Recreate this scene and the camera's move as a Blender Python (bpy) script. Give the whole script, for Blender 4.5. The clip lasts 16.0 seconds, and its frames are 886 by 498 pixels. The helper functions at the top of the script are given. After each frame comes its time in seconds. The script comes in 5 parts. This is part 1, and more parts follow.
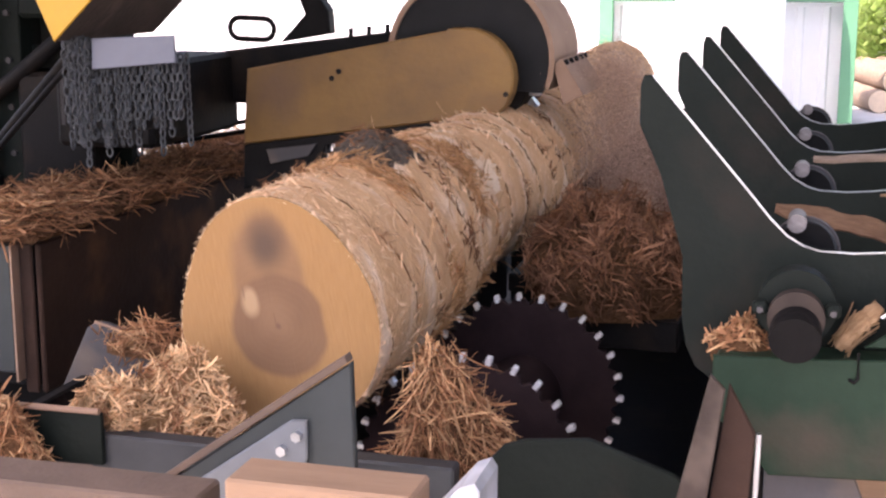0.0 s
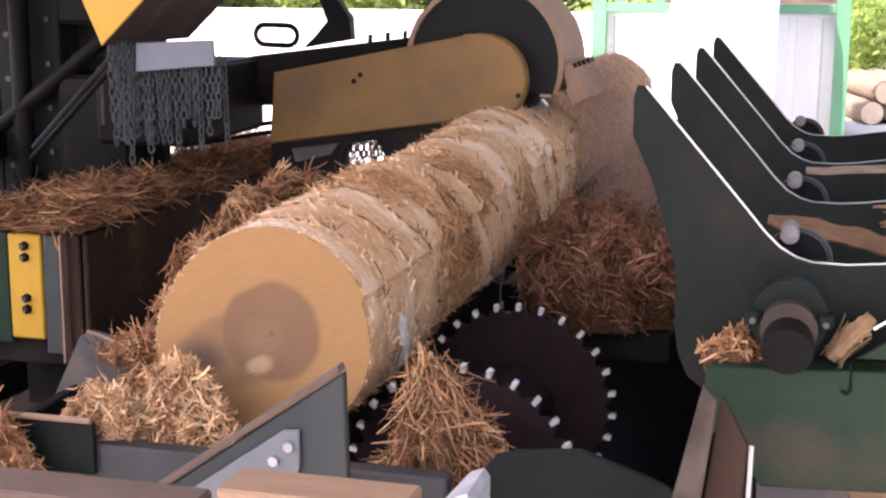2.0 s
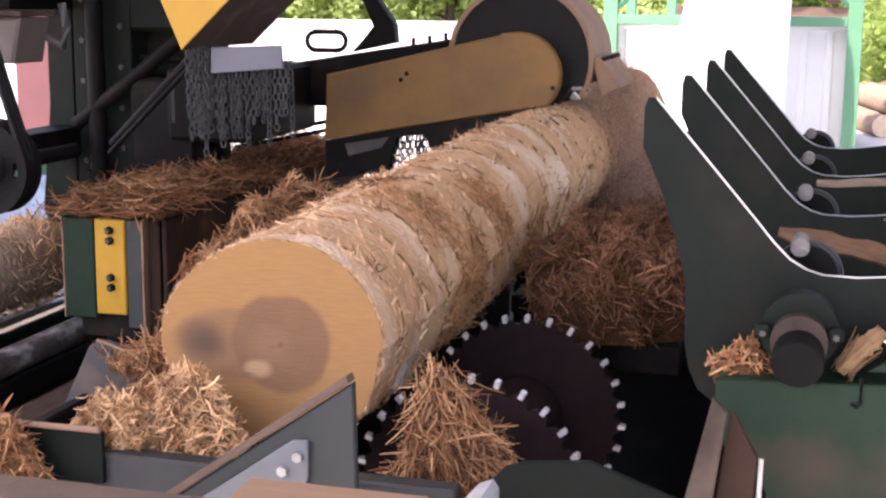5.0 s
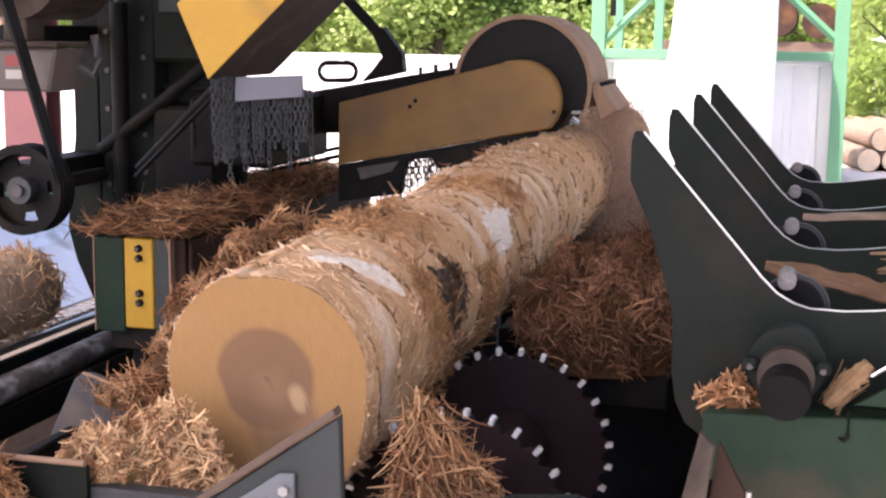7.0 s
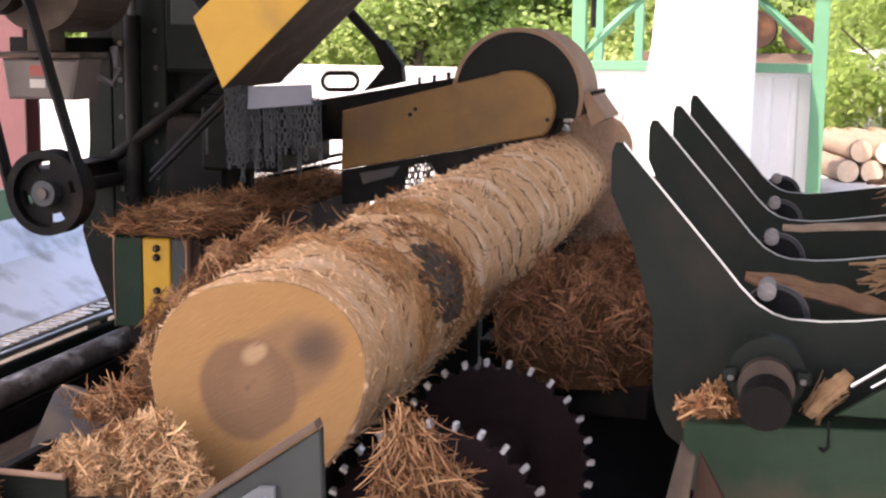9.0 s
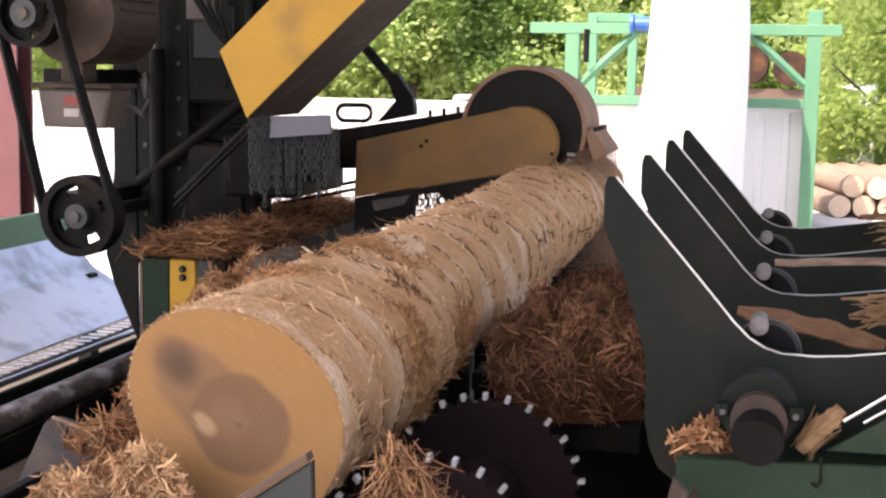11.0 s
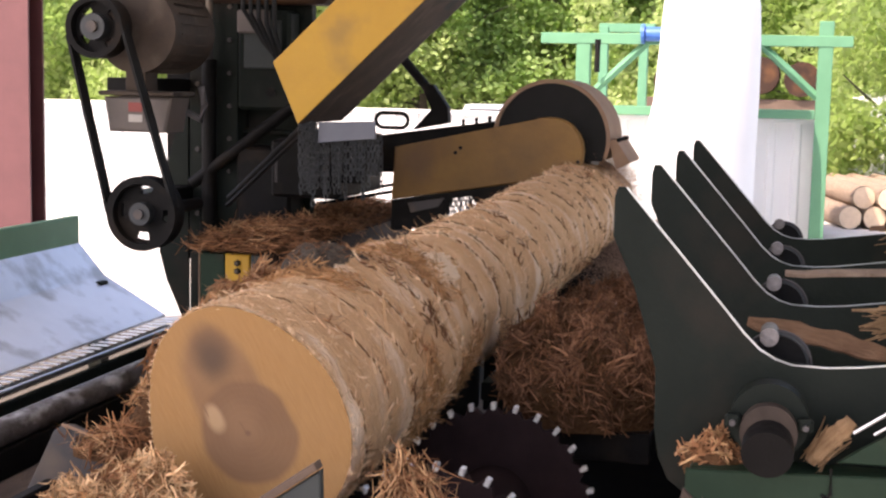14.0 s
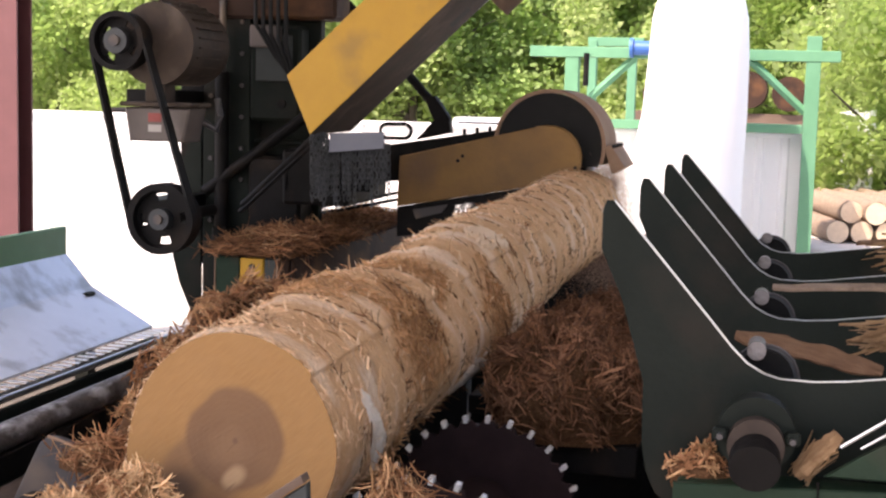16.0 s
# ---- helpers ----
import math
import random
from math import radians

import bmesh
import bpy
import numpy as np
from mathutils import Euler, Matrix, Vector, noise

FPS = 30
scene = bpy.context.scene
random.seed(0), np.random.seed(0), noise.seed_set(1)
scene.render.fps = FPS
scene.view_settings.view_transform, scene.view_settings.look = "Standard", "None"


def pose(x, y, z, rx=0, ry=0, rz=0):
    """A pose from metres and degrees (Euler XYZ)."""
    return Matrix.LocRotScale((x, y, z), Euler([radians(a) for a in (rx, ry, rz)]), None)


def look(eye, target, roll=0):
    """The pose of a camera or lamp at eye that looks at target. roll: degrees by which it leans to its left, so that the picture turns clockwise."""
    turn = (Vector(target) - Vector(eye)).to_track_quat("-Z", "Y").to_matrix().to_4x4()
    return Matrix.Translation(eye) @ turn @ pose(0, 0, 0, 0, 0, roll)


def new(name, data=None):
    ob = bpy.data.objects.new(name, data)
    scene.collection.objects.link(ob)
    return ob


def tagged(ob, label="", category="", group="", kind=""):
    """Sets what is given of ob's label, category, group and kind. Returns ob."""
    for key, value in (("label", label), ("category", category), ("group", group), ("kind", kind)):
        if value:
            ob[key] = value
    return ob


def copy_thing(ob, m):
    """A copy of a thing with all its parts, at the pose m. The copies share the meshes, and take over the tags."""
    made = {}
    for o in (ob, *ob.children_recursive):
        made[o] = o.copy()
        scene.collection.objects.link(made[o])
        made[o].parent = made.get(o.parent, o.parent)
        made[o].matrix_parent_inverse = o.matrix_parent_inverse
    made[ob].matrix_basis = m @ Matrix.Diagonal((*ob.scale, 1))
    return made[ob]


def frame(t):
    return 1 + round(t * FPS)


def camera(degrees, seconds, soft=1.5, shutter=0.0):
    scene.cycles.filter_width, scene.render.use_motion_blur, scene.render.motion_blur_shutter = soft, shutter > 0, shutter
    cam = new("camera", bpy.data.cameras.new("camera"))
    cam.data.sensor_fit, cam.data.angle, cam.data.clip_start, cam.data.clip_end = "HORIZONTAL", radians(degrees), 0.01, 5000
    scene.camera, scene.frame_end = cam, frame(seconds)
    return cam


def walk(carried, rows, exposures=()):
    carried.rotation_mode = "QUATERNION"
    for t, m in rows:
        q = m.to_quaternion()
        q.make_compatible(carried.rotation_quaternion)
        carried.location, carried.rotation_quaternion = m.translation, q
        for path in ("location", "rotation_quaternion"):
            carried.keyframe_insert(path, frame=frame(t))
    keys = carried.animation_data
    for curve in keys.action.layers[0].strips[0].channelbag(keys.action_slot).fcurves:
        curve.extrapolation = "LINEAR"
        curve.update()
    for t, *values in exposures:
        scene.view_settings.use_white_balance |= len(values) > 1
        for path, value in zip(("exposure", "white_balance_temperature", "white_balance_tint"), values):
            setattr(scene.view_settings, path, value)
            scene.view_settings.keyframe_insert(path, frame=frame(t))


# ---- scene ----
cam = camera(36.0, 16.0, soft=2.3, shutter=0.16)
walk(cam, [
    (0.0, pose(0, 0, 2.4, 78.448, -0.093, 15.182)),
    (0.5, pose(0, 0, 2.4, 78.694, -0.285, 15.707)),
    (1.0, pose(0, 0, 2.4, 79.393, -0.438, 15.650)),
    (1.5, pose(0, 0, 2.4, 79.235, -0.655, 15.042)),
    (2.0, pose(0, 0, 2.4, 78.872, -0.307, 14.929)),
    (2.5, pose(0, 0, 2.4, 79.118, -0.442, 15.210)),
    (3.0, pose(0, 0, 2.4, 79.620, -0.509, 15.358)),
    (3.5, pose(0, 0, 2.4, 79.367, -0.563, 15.437)),
    (4.0, pose(0, 0, 2.4, 79.274, -0.503, 15.473)),
    (6.5, pose(0, 0, 2.4, 80.102, -0.636, 15.027)),
    (7.0, pose(0, 0, 2.4, 80.714, -0.706, 14.885)),
    (7.5, pose(0, 0, 2.4, 80.619, -0.403, 14.930)),
    (8.0, pose(0, 0, 2.4, 80.513, -0.383, 14.689)),
    (8.5, pose(0, 0, 2.4, 80.735, -0.525, 14.273)),
    (9.0, pose(0, 0, 2.4, 81.203, -0.719, 14.078)),
    (11.5, pose(0, 0, 2.4, 82.664, -1.041, 13.797)),
    (12.0, pose(0, 0, 2.4, 82.309, -0.878, 13.954)),
    (12.5, pose(0, 0, 2.4, 82.101, -0.762, 14.051)),
    (13.0, pose(0, 0, 2.4, 82.452, -0.968, 14.196)),
    (13.5, pose(0, 0, 2.4, 82.907, -1.184, 14.356)),
    (14.0, pose(0, 0, 2.4, 82.978, -1.259, 14.254)),
    (14.5, pose(0, 0, 2.4, 83.157, -1.469, 13.832)),
    (15.0, pose(0, 0, 2.4, 83.412, -1.622, 13.708)),
    (15.5, pose(0, 0, 2.4, 83.667, -1.887, 13.692)),
    (16.0, pose(0, 0, 2.4, 83.517, -1.558, 13.793)),
], exposures=[(0.0, 1.14, 6850, 27), (2.0, 1.14, 6850, 27), (4.0, 1.08, 6850, 27), (7.0, 1.0, 6950, 26), (9.0, 0.9, 7300, 24), (12.0, 0.75, 7300, 23), (16.0, 0.64, 7300, 22)])

# ---- light: bright hazy day outside, open-sided shed ----
world = bpy.data.worlds.new("sky")
scene.world = world
world.use_nodes = True
wn = world.node_tree.nodes
sky = wn.new("ShaderNodeTexSky")
sky.sky_type, sky.sun_disc = "NISHITA", False
sky.sun_elevation, sky.sun_rotation = radians(52), radians(218)
sky.air_density, sky.dust_density = 1.0, 2.5
wn["Background"].inputs["Strength"].default_value = 0.30
world.node_tree.links.new(sky.outputs[0], wn["Background"].inputs["Color"])
sun = new("sun", bpy.data.lights.new("sun", "SUN"))
sun.data.energy, sun.data.angle, sun.data.color = 5.0, radians(0.6), (1.0, 0.95, 0.86)
sun.matrix_world = look((-7.0, -9.0, 15.0), (0, 0, 0))


# ---- materials ----
def material(name, base, second=None, scale=8.0, rough=0.6, metal=0.0, bump=0.15, bump_scale=40.0, stretch=(1, 1, 1),
             amount=0.6, detail=6.0, third=None, third_scale=1.5, island=0.0, spec=0.5):
    m = bpy.data.materials.new(name)
    m.use_nodes = True
    n, l = m.node_tree.nodes, m.node_tree.links
    b = n["Principled BSDF"]
    b.inputs["Roughness"].default_value = rough
    b.inputs["Metallic"].default_value = metal
    b.inputs["Specular IOR Level"].default_value = spec
    second = second or tuple(c * 0.7 for c in base)
    co = n.new("ShaderNodeTexCoord")
    mp = n.new("ShaderNodeMapping")
    mp.inputs["Scale"].default_value = stretch
    l.new(co.outputs["Object"], mp.inputs[0])
    t1 = n.new("ShaderNodeTexNoise")
    t1.inputs["Scale"].default_value, t1.inputs["Detail"].default_value = scale, detail
    t1.inputs["Roughness"].default_value = 0.65
    l.new(mp.outputs[0], t1.inputs["Vector"])
    ramp = n.new("ShaderNodeValToRGB")
    ramp.color_ramp.elements[0].position, ramp.color_ramp.elements[1].position = 0.5 - amount / 2.4, 0.5 + amount / 2.4
    ramp.color_ramp.elements[0].color, ramp.color_ramp.elements[1].color = (*second, 1), (*base, 1)
    l.new(t1.outputs[0], ramp.inputs[0])
    colour = ramp.outputs[0]
    if third:
        t2 = n.new("ShaderNodeTexNoise")
        t2.inputs["Scale"].default_value, t2.inputs["Detail"].default_value = third_scale, 4
        l.new(mp.outputs[0], t2.inputs["Vector"])
        r2 = n.new("ShaderNodeValToRGB")
        r2.color_ramp.elements[0].position, r2.color_ramp.elements[1].position = 0.53, 0.70
        l.new(t2.outputs[0], r2.inputs[0])
        mix = n.new("ShaderNodeMixRGB")
        mix.inputs[2].default_value = (*third, 1)
        l.new(r2.outputs[0], mix.inputs[0])
        l.new(colour, mix.inputs[1])
        colour = mix.outputs[0]
    if island:
        geo = n.new("ShaderNodeNewGeometry")
        hsv = n.new("ShaderNodeHueSaturation")
        rng = n.new("ShaderNodeMapRange")
        rng.inputs[3].default_value, rng.inputs[4].default_value = 1 - island, 1 + island
        l.new(geo.outputs["Random Per Island"], rng.inputs[0])
        l.new(rng.outputs[0], hsv.inputs["Value"])
        l.new(colour, hsv.inputs["Color"])
        colour = hsv.outputs[0]
    l.new(colour, b.inputs["Base Color"])
    if bump:
        t3 = n.new("ShaderNodeTexNoise")
        t3.inputs["Scale"].default_value, t3.inputs["Detail"].default_value = bump_scale, 8
        l.new(mp.outputs[0], t3.inputs["Vector"])
        bp = n.new("ShaderNodeBump")
        bp.inputs["Strength"].default_value, bp.inputs["Distance"].default_value = bump, 0.02
        l.new(t3.outputs[0], bp.inputs["Height"])
        l.new(bp.outputs[0], b.inputs["Normal"])
    return m


GREEN = material("green_paint", (0.018, 0.039, 0.023), (0.011, 0.025, 0.015), 5, 0.55, 0, 0.08, 60, third=(0.05, 0.042, 0.03), third_scale=3, spec=0.18)
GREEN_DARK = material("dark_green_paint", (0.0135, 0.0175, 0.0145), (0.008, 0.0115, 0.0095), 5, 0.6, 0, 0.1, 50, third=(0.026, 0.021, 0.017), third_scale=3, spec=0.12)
GREEN_POST = material("light_green_paint", (0.13, 0.34, 0.20), (0.10, 0.28, 0.16), 3, 0.55, 0, 0.05)
YELLOW = material("yellow_paint", (0.58, 0.32, 0.020), (0.50, 0.265, 0.016), 4, 0.5, 0, 0.08, 50, third=(0.36, 0.20, 0.03), third_scale=2.5)
YELLOW_DIRTY = material("dirty_yellow_paint", (0.29, 0.152, 0.035), (0.17, 0.09, 0.03), 3, 0.6, 0, 0.12, 50, third=(0.16, 0.085, 0.04), third_scale=2.0)
BLACK = material("grimy_black_steel", (0.0115, 0.0105, 0.0105), (0.006, 0.0056, 0.0058), 9, 0.6, 0.1, 0.15, 50, third=(0.024, 0.017, 0.013), third_scale=4, spec=0.14)
RUBBER = material("black_rubber", (0.018, 0.018, 0.018), (0.012, 0.012, 0.012), 9, 0.7, 0, 0.08, spec=0.20)
RUST = material("rusty_brown_steel", (0.06, 0.032, 0.022), (0.028, 0.016, 0.012), 4, 0.75, 0.1, 0.2, 40, third=(0.14, 0.065, 0.03), third_scale=2, spec=0.20)
BROWN_DUST = material("dust_coated_steel", (0.165, 0.11, 0.08), (0.10, 0.066, 0.048), 5, 0.85, 0, 0.15, 60)
TAN_DUST = material("sawdust_coated_steel", (0.36, 0.235, 0.16), (0.27, 0.165, 0.11), 5, 0.9, 0, 0.15, 60)
STEEL = material("worn_bright_steel", (0.62, 0.64, 0.66), (0.45, 0.46, 0.48), 12, 0.32, 0.9, 0.05)
GALV = material("galvanised_sheet", (0.84, 0.87, 0.94), (0.74, 0.77, 0.84), 3, 0.38, 0.55, 0.05, third=(0.44, 0.45, 0.47), third_scale=4)
GREY = material("grey_painted_steel", (0.095, 0.088, 0.09), (0.07, 0.065, 0.067), 5, 0.55, 0.2, 0.08, third=(0.17, 0.13, 0.1), third_scale=3, spec=0.25)
GREY_DARK = material("dark_grey_steel", (0.075, 0.08, 0.085), (0.05, 0.053, 0.056), 5, 0.5, 0.3, 0.08, spec=0.30)
SLATE = material("slate_green_steel", (0.062, 0.07, 0.07), (0.045, 0.052, 0.05), 4, 0.5, 0.2, 0.06, spec=0.25)
DISC = material("dark_rotor_steel", (0.034, 0.021, 0.022), (0.021, 0.013, 0.014), 10, 0.8, 0.1, 0.1, spec=0.10)
TOOTH = material("polished_tooth_steel", (0.9, 0.9, 0.9), (0.75, 0.75, 0.75), 20, 0.3, 0.3, 0.05)
WHITE = material("white_sheet_metal", (0.86, 0.86, 0.86), (0.80, 0.80, 0.80), 2, 0.6, 0, 0.03)
TANK = material("white_coating", (0.93, 0.93, 0.93), (0.90, 0.90, 0.90), 2, 0.6, 0, 0.03)
RED_POST = material("maroon_painted_steel", (0.15, 0.055, 0.06), (0.11, 0.04, 0.045), 3, 0.6, 0, 0.05)
BOARD = material("raw_board", (0.36, 0.225, 0.14), (0.27, 0.165, 0.10), 5, 0.8, 0, 0.15, 50, (1, 6, 6))
MOTOR = material("brown_motor_paint", (0.075, 0.047, 0.03), (0.035, 0.024, 0.018), 7, 0.7, 0.1, 0.2, third=(0.11, 0.085, 0.065), third_scale=4)
MOTOR_BOX = material("grey_brown_casting", (0.16, 0.13, 0.115), (0.11, 0.09, 0.08), 5, 0.6, 0, 0.1)
LABEL_RED = material("red_sticker", (0.30, 0.05, 0.04), (0.25, 0.045, 0.035), 5, 0.5)
PALE = material("pale_sticker", (0.5, 0.46, 0.42), (0.42, 0.38, 0.35), 5, 0.5)
BLUE = material("blue_enamel", (0.05, 0.16, 0.5), (0.04, 0.13, 0.4), 5, 0.4)
STRIP_A = material("shredded_bark", (0.40, 0.20, 0.10), (0.24, 0.11, 0.055), 30, 0.85, 0, 0.1, island=0.45, spec=0.15)
STRIP_B = material("pale_shredded_fibre", (0.58, 0.35, 0.185), (0.40, 0.22, 0.11), 30, 0.85, 0, 0.1, island=0.4, spec=0.20)
STRIP_C = material("dark_shredded_bark", (0.26, 0.125, 0.062), (0.13, 0.062, 0.032), 30, 0.85, 0, 0.1, island=0.45, spec=0.15)
STRIP_R = material("red_brown_shreds", (0.37, 0.19, 0.11), (0.18, 0.085, 0.05), 30, 0.9, 0, 0.1, island=0.6, spec=0.12)
STRIP_P = material("cream_shredded_fibre", (0.80, 0.55, 0.32), (0.60, 0.36, 0.18), 30, 0.85, 0, 0.1, island=0.35, spec=0.2)
BRACKET = material("zinc_plate", (0.19, 0.205, 0.22), (0.14, 0.15, 0.16), 5, 0.45, 0.2, 0.05)
MOUND_A = material("matted_bark", (0.17, 0.085, 0.042), (0.07, 0.036, 0.018), 60, 0.95, 0, 0.8, 90, spec=0.10)
MOUND_B = material("matted_pale_fibre", (0.40, 0.235, 0.115), (0.16, 0.085, 0.04), 60, 0.95, 0, 0.8, 90, spec=0.15)
PIPE = material("scuffed_pipe", (0.24, 0.22, 0.22), (0.085, 0.07, 0.06), 7, 0.55, 0.3, 0.3, 40, (2, 1, 2), amount=0.35, third=(0.62, 0.62, 0.64), third_scale=5)
TIMBER = material("dirty_timber", (0.10, 0.07, 0.05), (0.045, 0.032, 0.025), 6, 0.9, 0, 0.4, 40, (6, 1, 6), spec=0.2)
PLATE = material("dull_blue_steel", (0.15, 0.16, 0.195), (0.11, 0.12, 0.15), 4, 0.5, 0.2, 0.05)
SLAB_BARK = material("brown_bark_slab", (0.34, 0.20, 0.12), (0.16, 0.085, 0.05), 14, 0.9, 0, 0.8, 60, (1, 6, 6), spec=0.2)
SLAB_PALE = material("splintered_bark", (0.50, 0.32, 0.18), (0.26, 0.145, 0.075), 14, 0.9, 0, 0.8, 60, (1, 7, 7), spec=0.2)
LOG_SIDE = material("debarked_wood", (0.80, 0.515, 0.295), (0.60, 0.335, 0.165), 5, 0.85, 0, 0.9, 40, (1.0, 2.6, 1.0), amount=0.55, detail=10.0, third=(0.88, 0.68, 0.50), third_scale=3.0, spec=0.2)
INNER_SHRED = material("orange_inner_bark", (0.60, 0.35, 0.175), (0.40, 0.205, 0.095), 22, 0.95, 0, 0.3, 50, island=0.35, spec=0.12)
GRIME = material("grimy_brown_steel", (0.085, 0.062, 0.05), (0.035, 0.027, 0.023), 6, 0.75, 0.1, 0.2, 50, third=(0.15, 0.115, 0.09), third_scale=3, spec=0.2)
GROOVE = material("groove_bark_shade", (0.36, 0.195, 0.095), (0.15, 0.075, 0.038), 40, 0.95, 0, 0.8, 60, spec=0.1)
BRIGHT = material("bare_white_wood", (0.93, 0.86, 0.78), (0.80, 0.66, 0.52), 14, 0.7, 0, 0.3, 40)
FIBRE = material("wood_fibre", (0.90, 0.66, 0.44), (0.72, 0.47, 0.27), 30, 0.85, 0, 0.1, island=0.35, spec=0.20)
BARK = material("dark_bark", (0.15, 0.12, 0.095), (0.03, 0.026, 0.024), 45, 0.95, 0, 1.0, 60, spec=0.10)
INNER = material("pale_inner_wood", (0.86, 0.66, 0.47), (0.74, 0.52, 0.33), 8, 0.8, 0, 0.4, 40)
ROUND = material("log_end_wood", (0.74, 0.58, 0.42), (0.55, 0.42, 0.30), 11, 0.85)
BARK_LOG = material("grey_brown_bark", (0.40, 0.29, 0.21), (0.17, 0.115, 0.08), 14, 0.95, 0, 0.9, 30)
BARK_PALE = material("half_stripped_bark", (0.80, 0.60, 0.43), (0.36, 0.24, 0.16), 7, 0.95, 0, 0.9, 30, amount=0.5, third=(0.22, 0.17, 0.13), third_scale=2.5)
# both leaf colours are paled to carry the aerial haze over the trees
LEAF = material("hazed_spring_leaves", (0.30, 0.41, 0.15), (0.21, 0.32, 0.10), 0.8, 0.6, 0, 0, island=0.4)
LEAF_B = material("hazed_yellow_green_leaves", (0.40, 0.46, 0.20), (0.29, 0.37, 0.14), 0.8, 0.6, 0, 0, island=0.4)
TRUNK = material("tree_bark", (0.10, 0.08, 0.065), (0.06, 0.05, 0.04), 6, 0.9)
GRAVEL = material("pale_yard_gravel", (0.55, 0.52, 0.48), (0.44, 0.41, 0.37), 3, 0.95, 0, 0.3, 30, third=(0.38, 0.32, 0.25), third_scale=0.4)
CONCRETE = material("oily_concrete", (0.15, 0.125, 0.105), (0.08, 0.068, 0.058), 3, 0.9, 0, 0.2, spec=0.20)
ROOF = material("roof_sheet", (0.45, 0.45, 0.45), (0.36, 0.36, 0.36), 2, 0.6, 0, 0.02)
DUST = material("flying_wood_dust", (0.56, 0.385, 0.29), (0.42, 0.27, 0.19), 30, 0.95, 0, 0, island=0.35)
TRUCK = material("pale_vehicle_paint", (0.6, 0.62, 0.66), (0.5, 0.52, 0.56), 2, 0.4)
for leaf in (LEAF, LEAF_B):
    nt = leaf.node_tree
    tr = nt.nodes.new("ShaderNodeBsdfTranslucent")
    mx = nt.nodes.new("ShaderNodeMixShader")
    mx.inputs[0].default_value = 0.5
    tr.inputs[0].default_value = (0.42, 0.58, 0.17, 1)
    nt.links.new(nt.nodes["Principled BSDF"].outputs[0], mx.inputs[1])
    nt.links.new(tr.outputs[0], mx.inputs[2])
    nt.links.new(mx.outputs[0], nt.nodes["Material Output"].inputs[0])


def log_face_material():
    """Sawn end: pale sapwood, brown heart with rings, a dark knot lobe and a pale flaw. Local plane x, z."""
    m = bpy.data.materials.new("sawn_log_end")
    m.use_nodes = True
    n, l = m.node_tree.nodes, m.node_tree.links
    b = n["Principled BSDF"]
    b.inputs["Roughness"].default_value = 0.8
    co = n.new("ShaderNodeTexCoord")
    warp = n.new("ShaderNodeTexNoise")
    warp.inputs["Scale"].default_value = 7
    l.new(co.outputs["Object"], warp.inputs["Vector"])
    sub = n.new("ShaderNodeVectorMath")
    sub.operation = "SUBTRACT"
    sub.inputs[1].default_value = (0.5, 0.5, 0.5)
    l.new(warp.outputs["Color"], sub.inputs[0])
    sc = n.new("ShaderNodeVectorMath")
    sc.operation = "SCALE"
    sc.inputs["Scale"].default_value = 0.045
    l.new(sub.outputs[0], sc.inputs[0])
    add = n.new("ShaderNodeVectorMath")
    l.new(co.outputs["Object"], add.inputs[0])
    l.new(sc.outputs[0], add.inputs[1])

    def spot(cx, cz, sx, sz, inner, outer):
        mp = n.new("ShaderNodeMapping")
        mp.inputs["Location"].default_value = (-cx / sx, 0, -cz / sz)
        mp.inputs["Scale"].default_value = (1 / sx, 0, 1 / sz)
        l.new(add.outputs[0], mp.inputs[0])
        ln = n.new("ShaderNodeVectorMath")
        ln.operation = "LENGTH"
        l.new(mp.outputs[0], ln.inputs[0])
        r = n.new("ShaderNodeMapRange")
        r.interpolation_type = "SMOOTHSTEP"
        r.inputs[1].default_value, r.inputs[2].default_value = inner, outer
        r.inputs[3].default_value, r.inputs[4].default_value = 1, 0
        l.new(ln.outputs["Value"], r.inputs[0])
        return r.outputs[0], ln.outputs["Value"]

    def over(colour, fac, rgb, power=1.0):
        mul = n.new("ShaderNodeMath")
        mul.operation = "MULTIPLY"
        mul.inputs[1].default_value = power
        l.new(fac, mul.inputs[0])
        mix = n.new("ShaderNodeMixRGB")
        mix.inputs[2].default_value = (*rgb, 1)
        l.new(mul.outputs[0], mix.inputs[0])
        l.new(colour, mix.inputs[1])
        return mix.outputs[0]

    grain = n.new("ShaderNodeTexNoise")
    gm = n.new("ShaderNodeMapping")
    gm.inputs["Scale"].default_value = (6, 1, 60)
    l.new(co.outputs["Object"], gm.inputs[0])
    l.new(gm.outputs[0], grain.inputs["Vector"])
    grain.inputs["Scale"].default_value, grain.inputs["Detail"].default_value = 3, 5
    gr = n.new("ShaderNodeValToRGB")
    gr.color_ramp.elements[0].position, gr.color_ramp.elements[1].position = 0.3, 0.7
    gr.color_ramp.elements[0].color, gr.color_ramp.elements[1].color = (0.300, 0.150, 0.049, 1), (0.368, 0.195, 0.067, 1)
    l.new(grain.outputs[0], gr.inputs[0])
    c = gr.outputs[0]
    stain = n.new("ShaderNodeTexNoise")
    stain.inputs["Scale"].default_value, stain.inputs["Detail"].default_value = 9, 6
    l.new(co.outputs["Object"], stain.inputs["Vector"])
    c = over(c, stain.outputs[0], (0.37, 0.20, 0.072), 0.35)
    f, _ = spot(0.13, 0.01, 0.20, 0.118, 0.72, 1.05)
    c = over(c, f, (0.205, 0.108, 0.052), 0.85)
    f, rad = spot(0.0, 0.0, 0.152, 0.142, 0.86, 1.03)
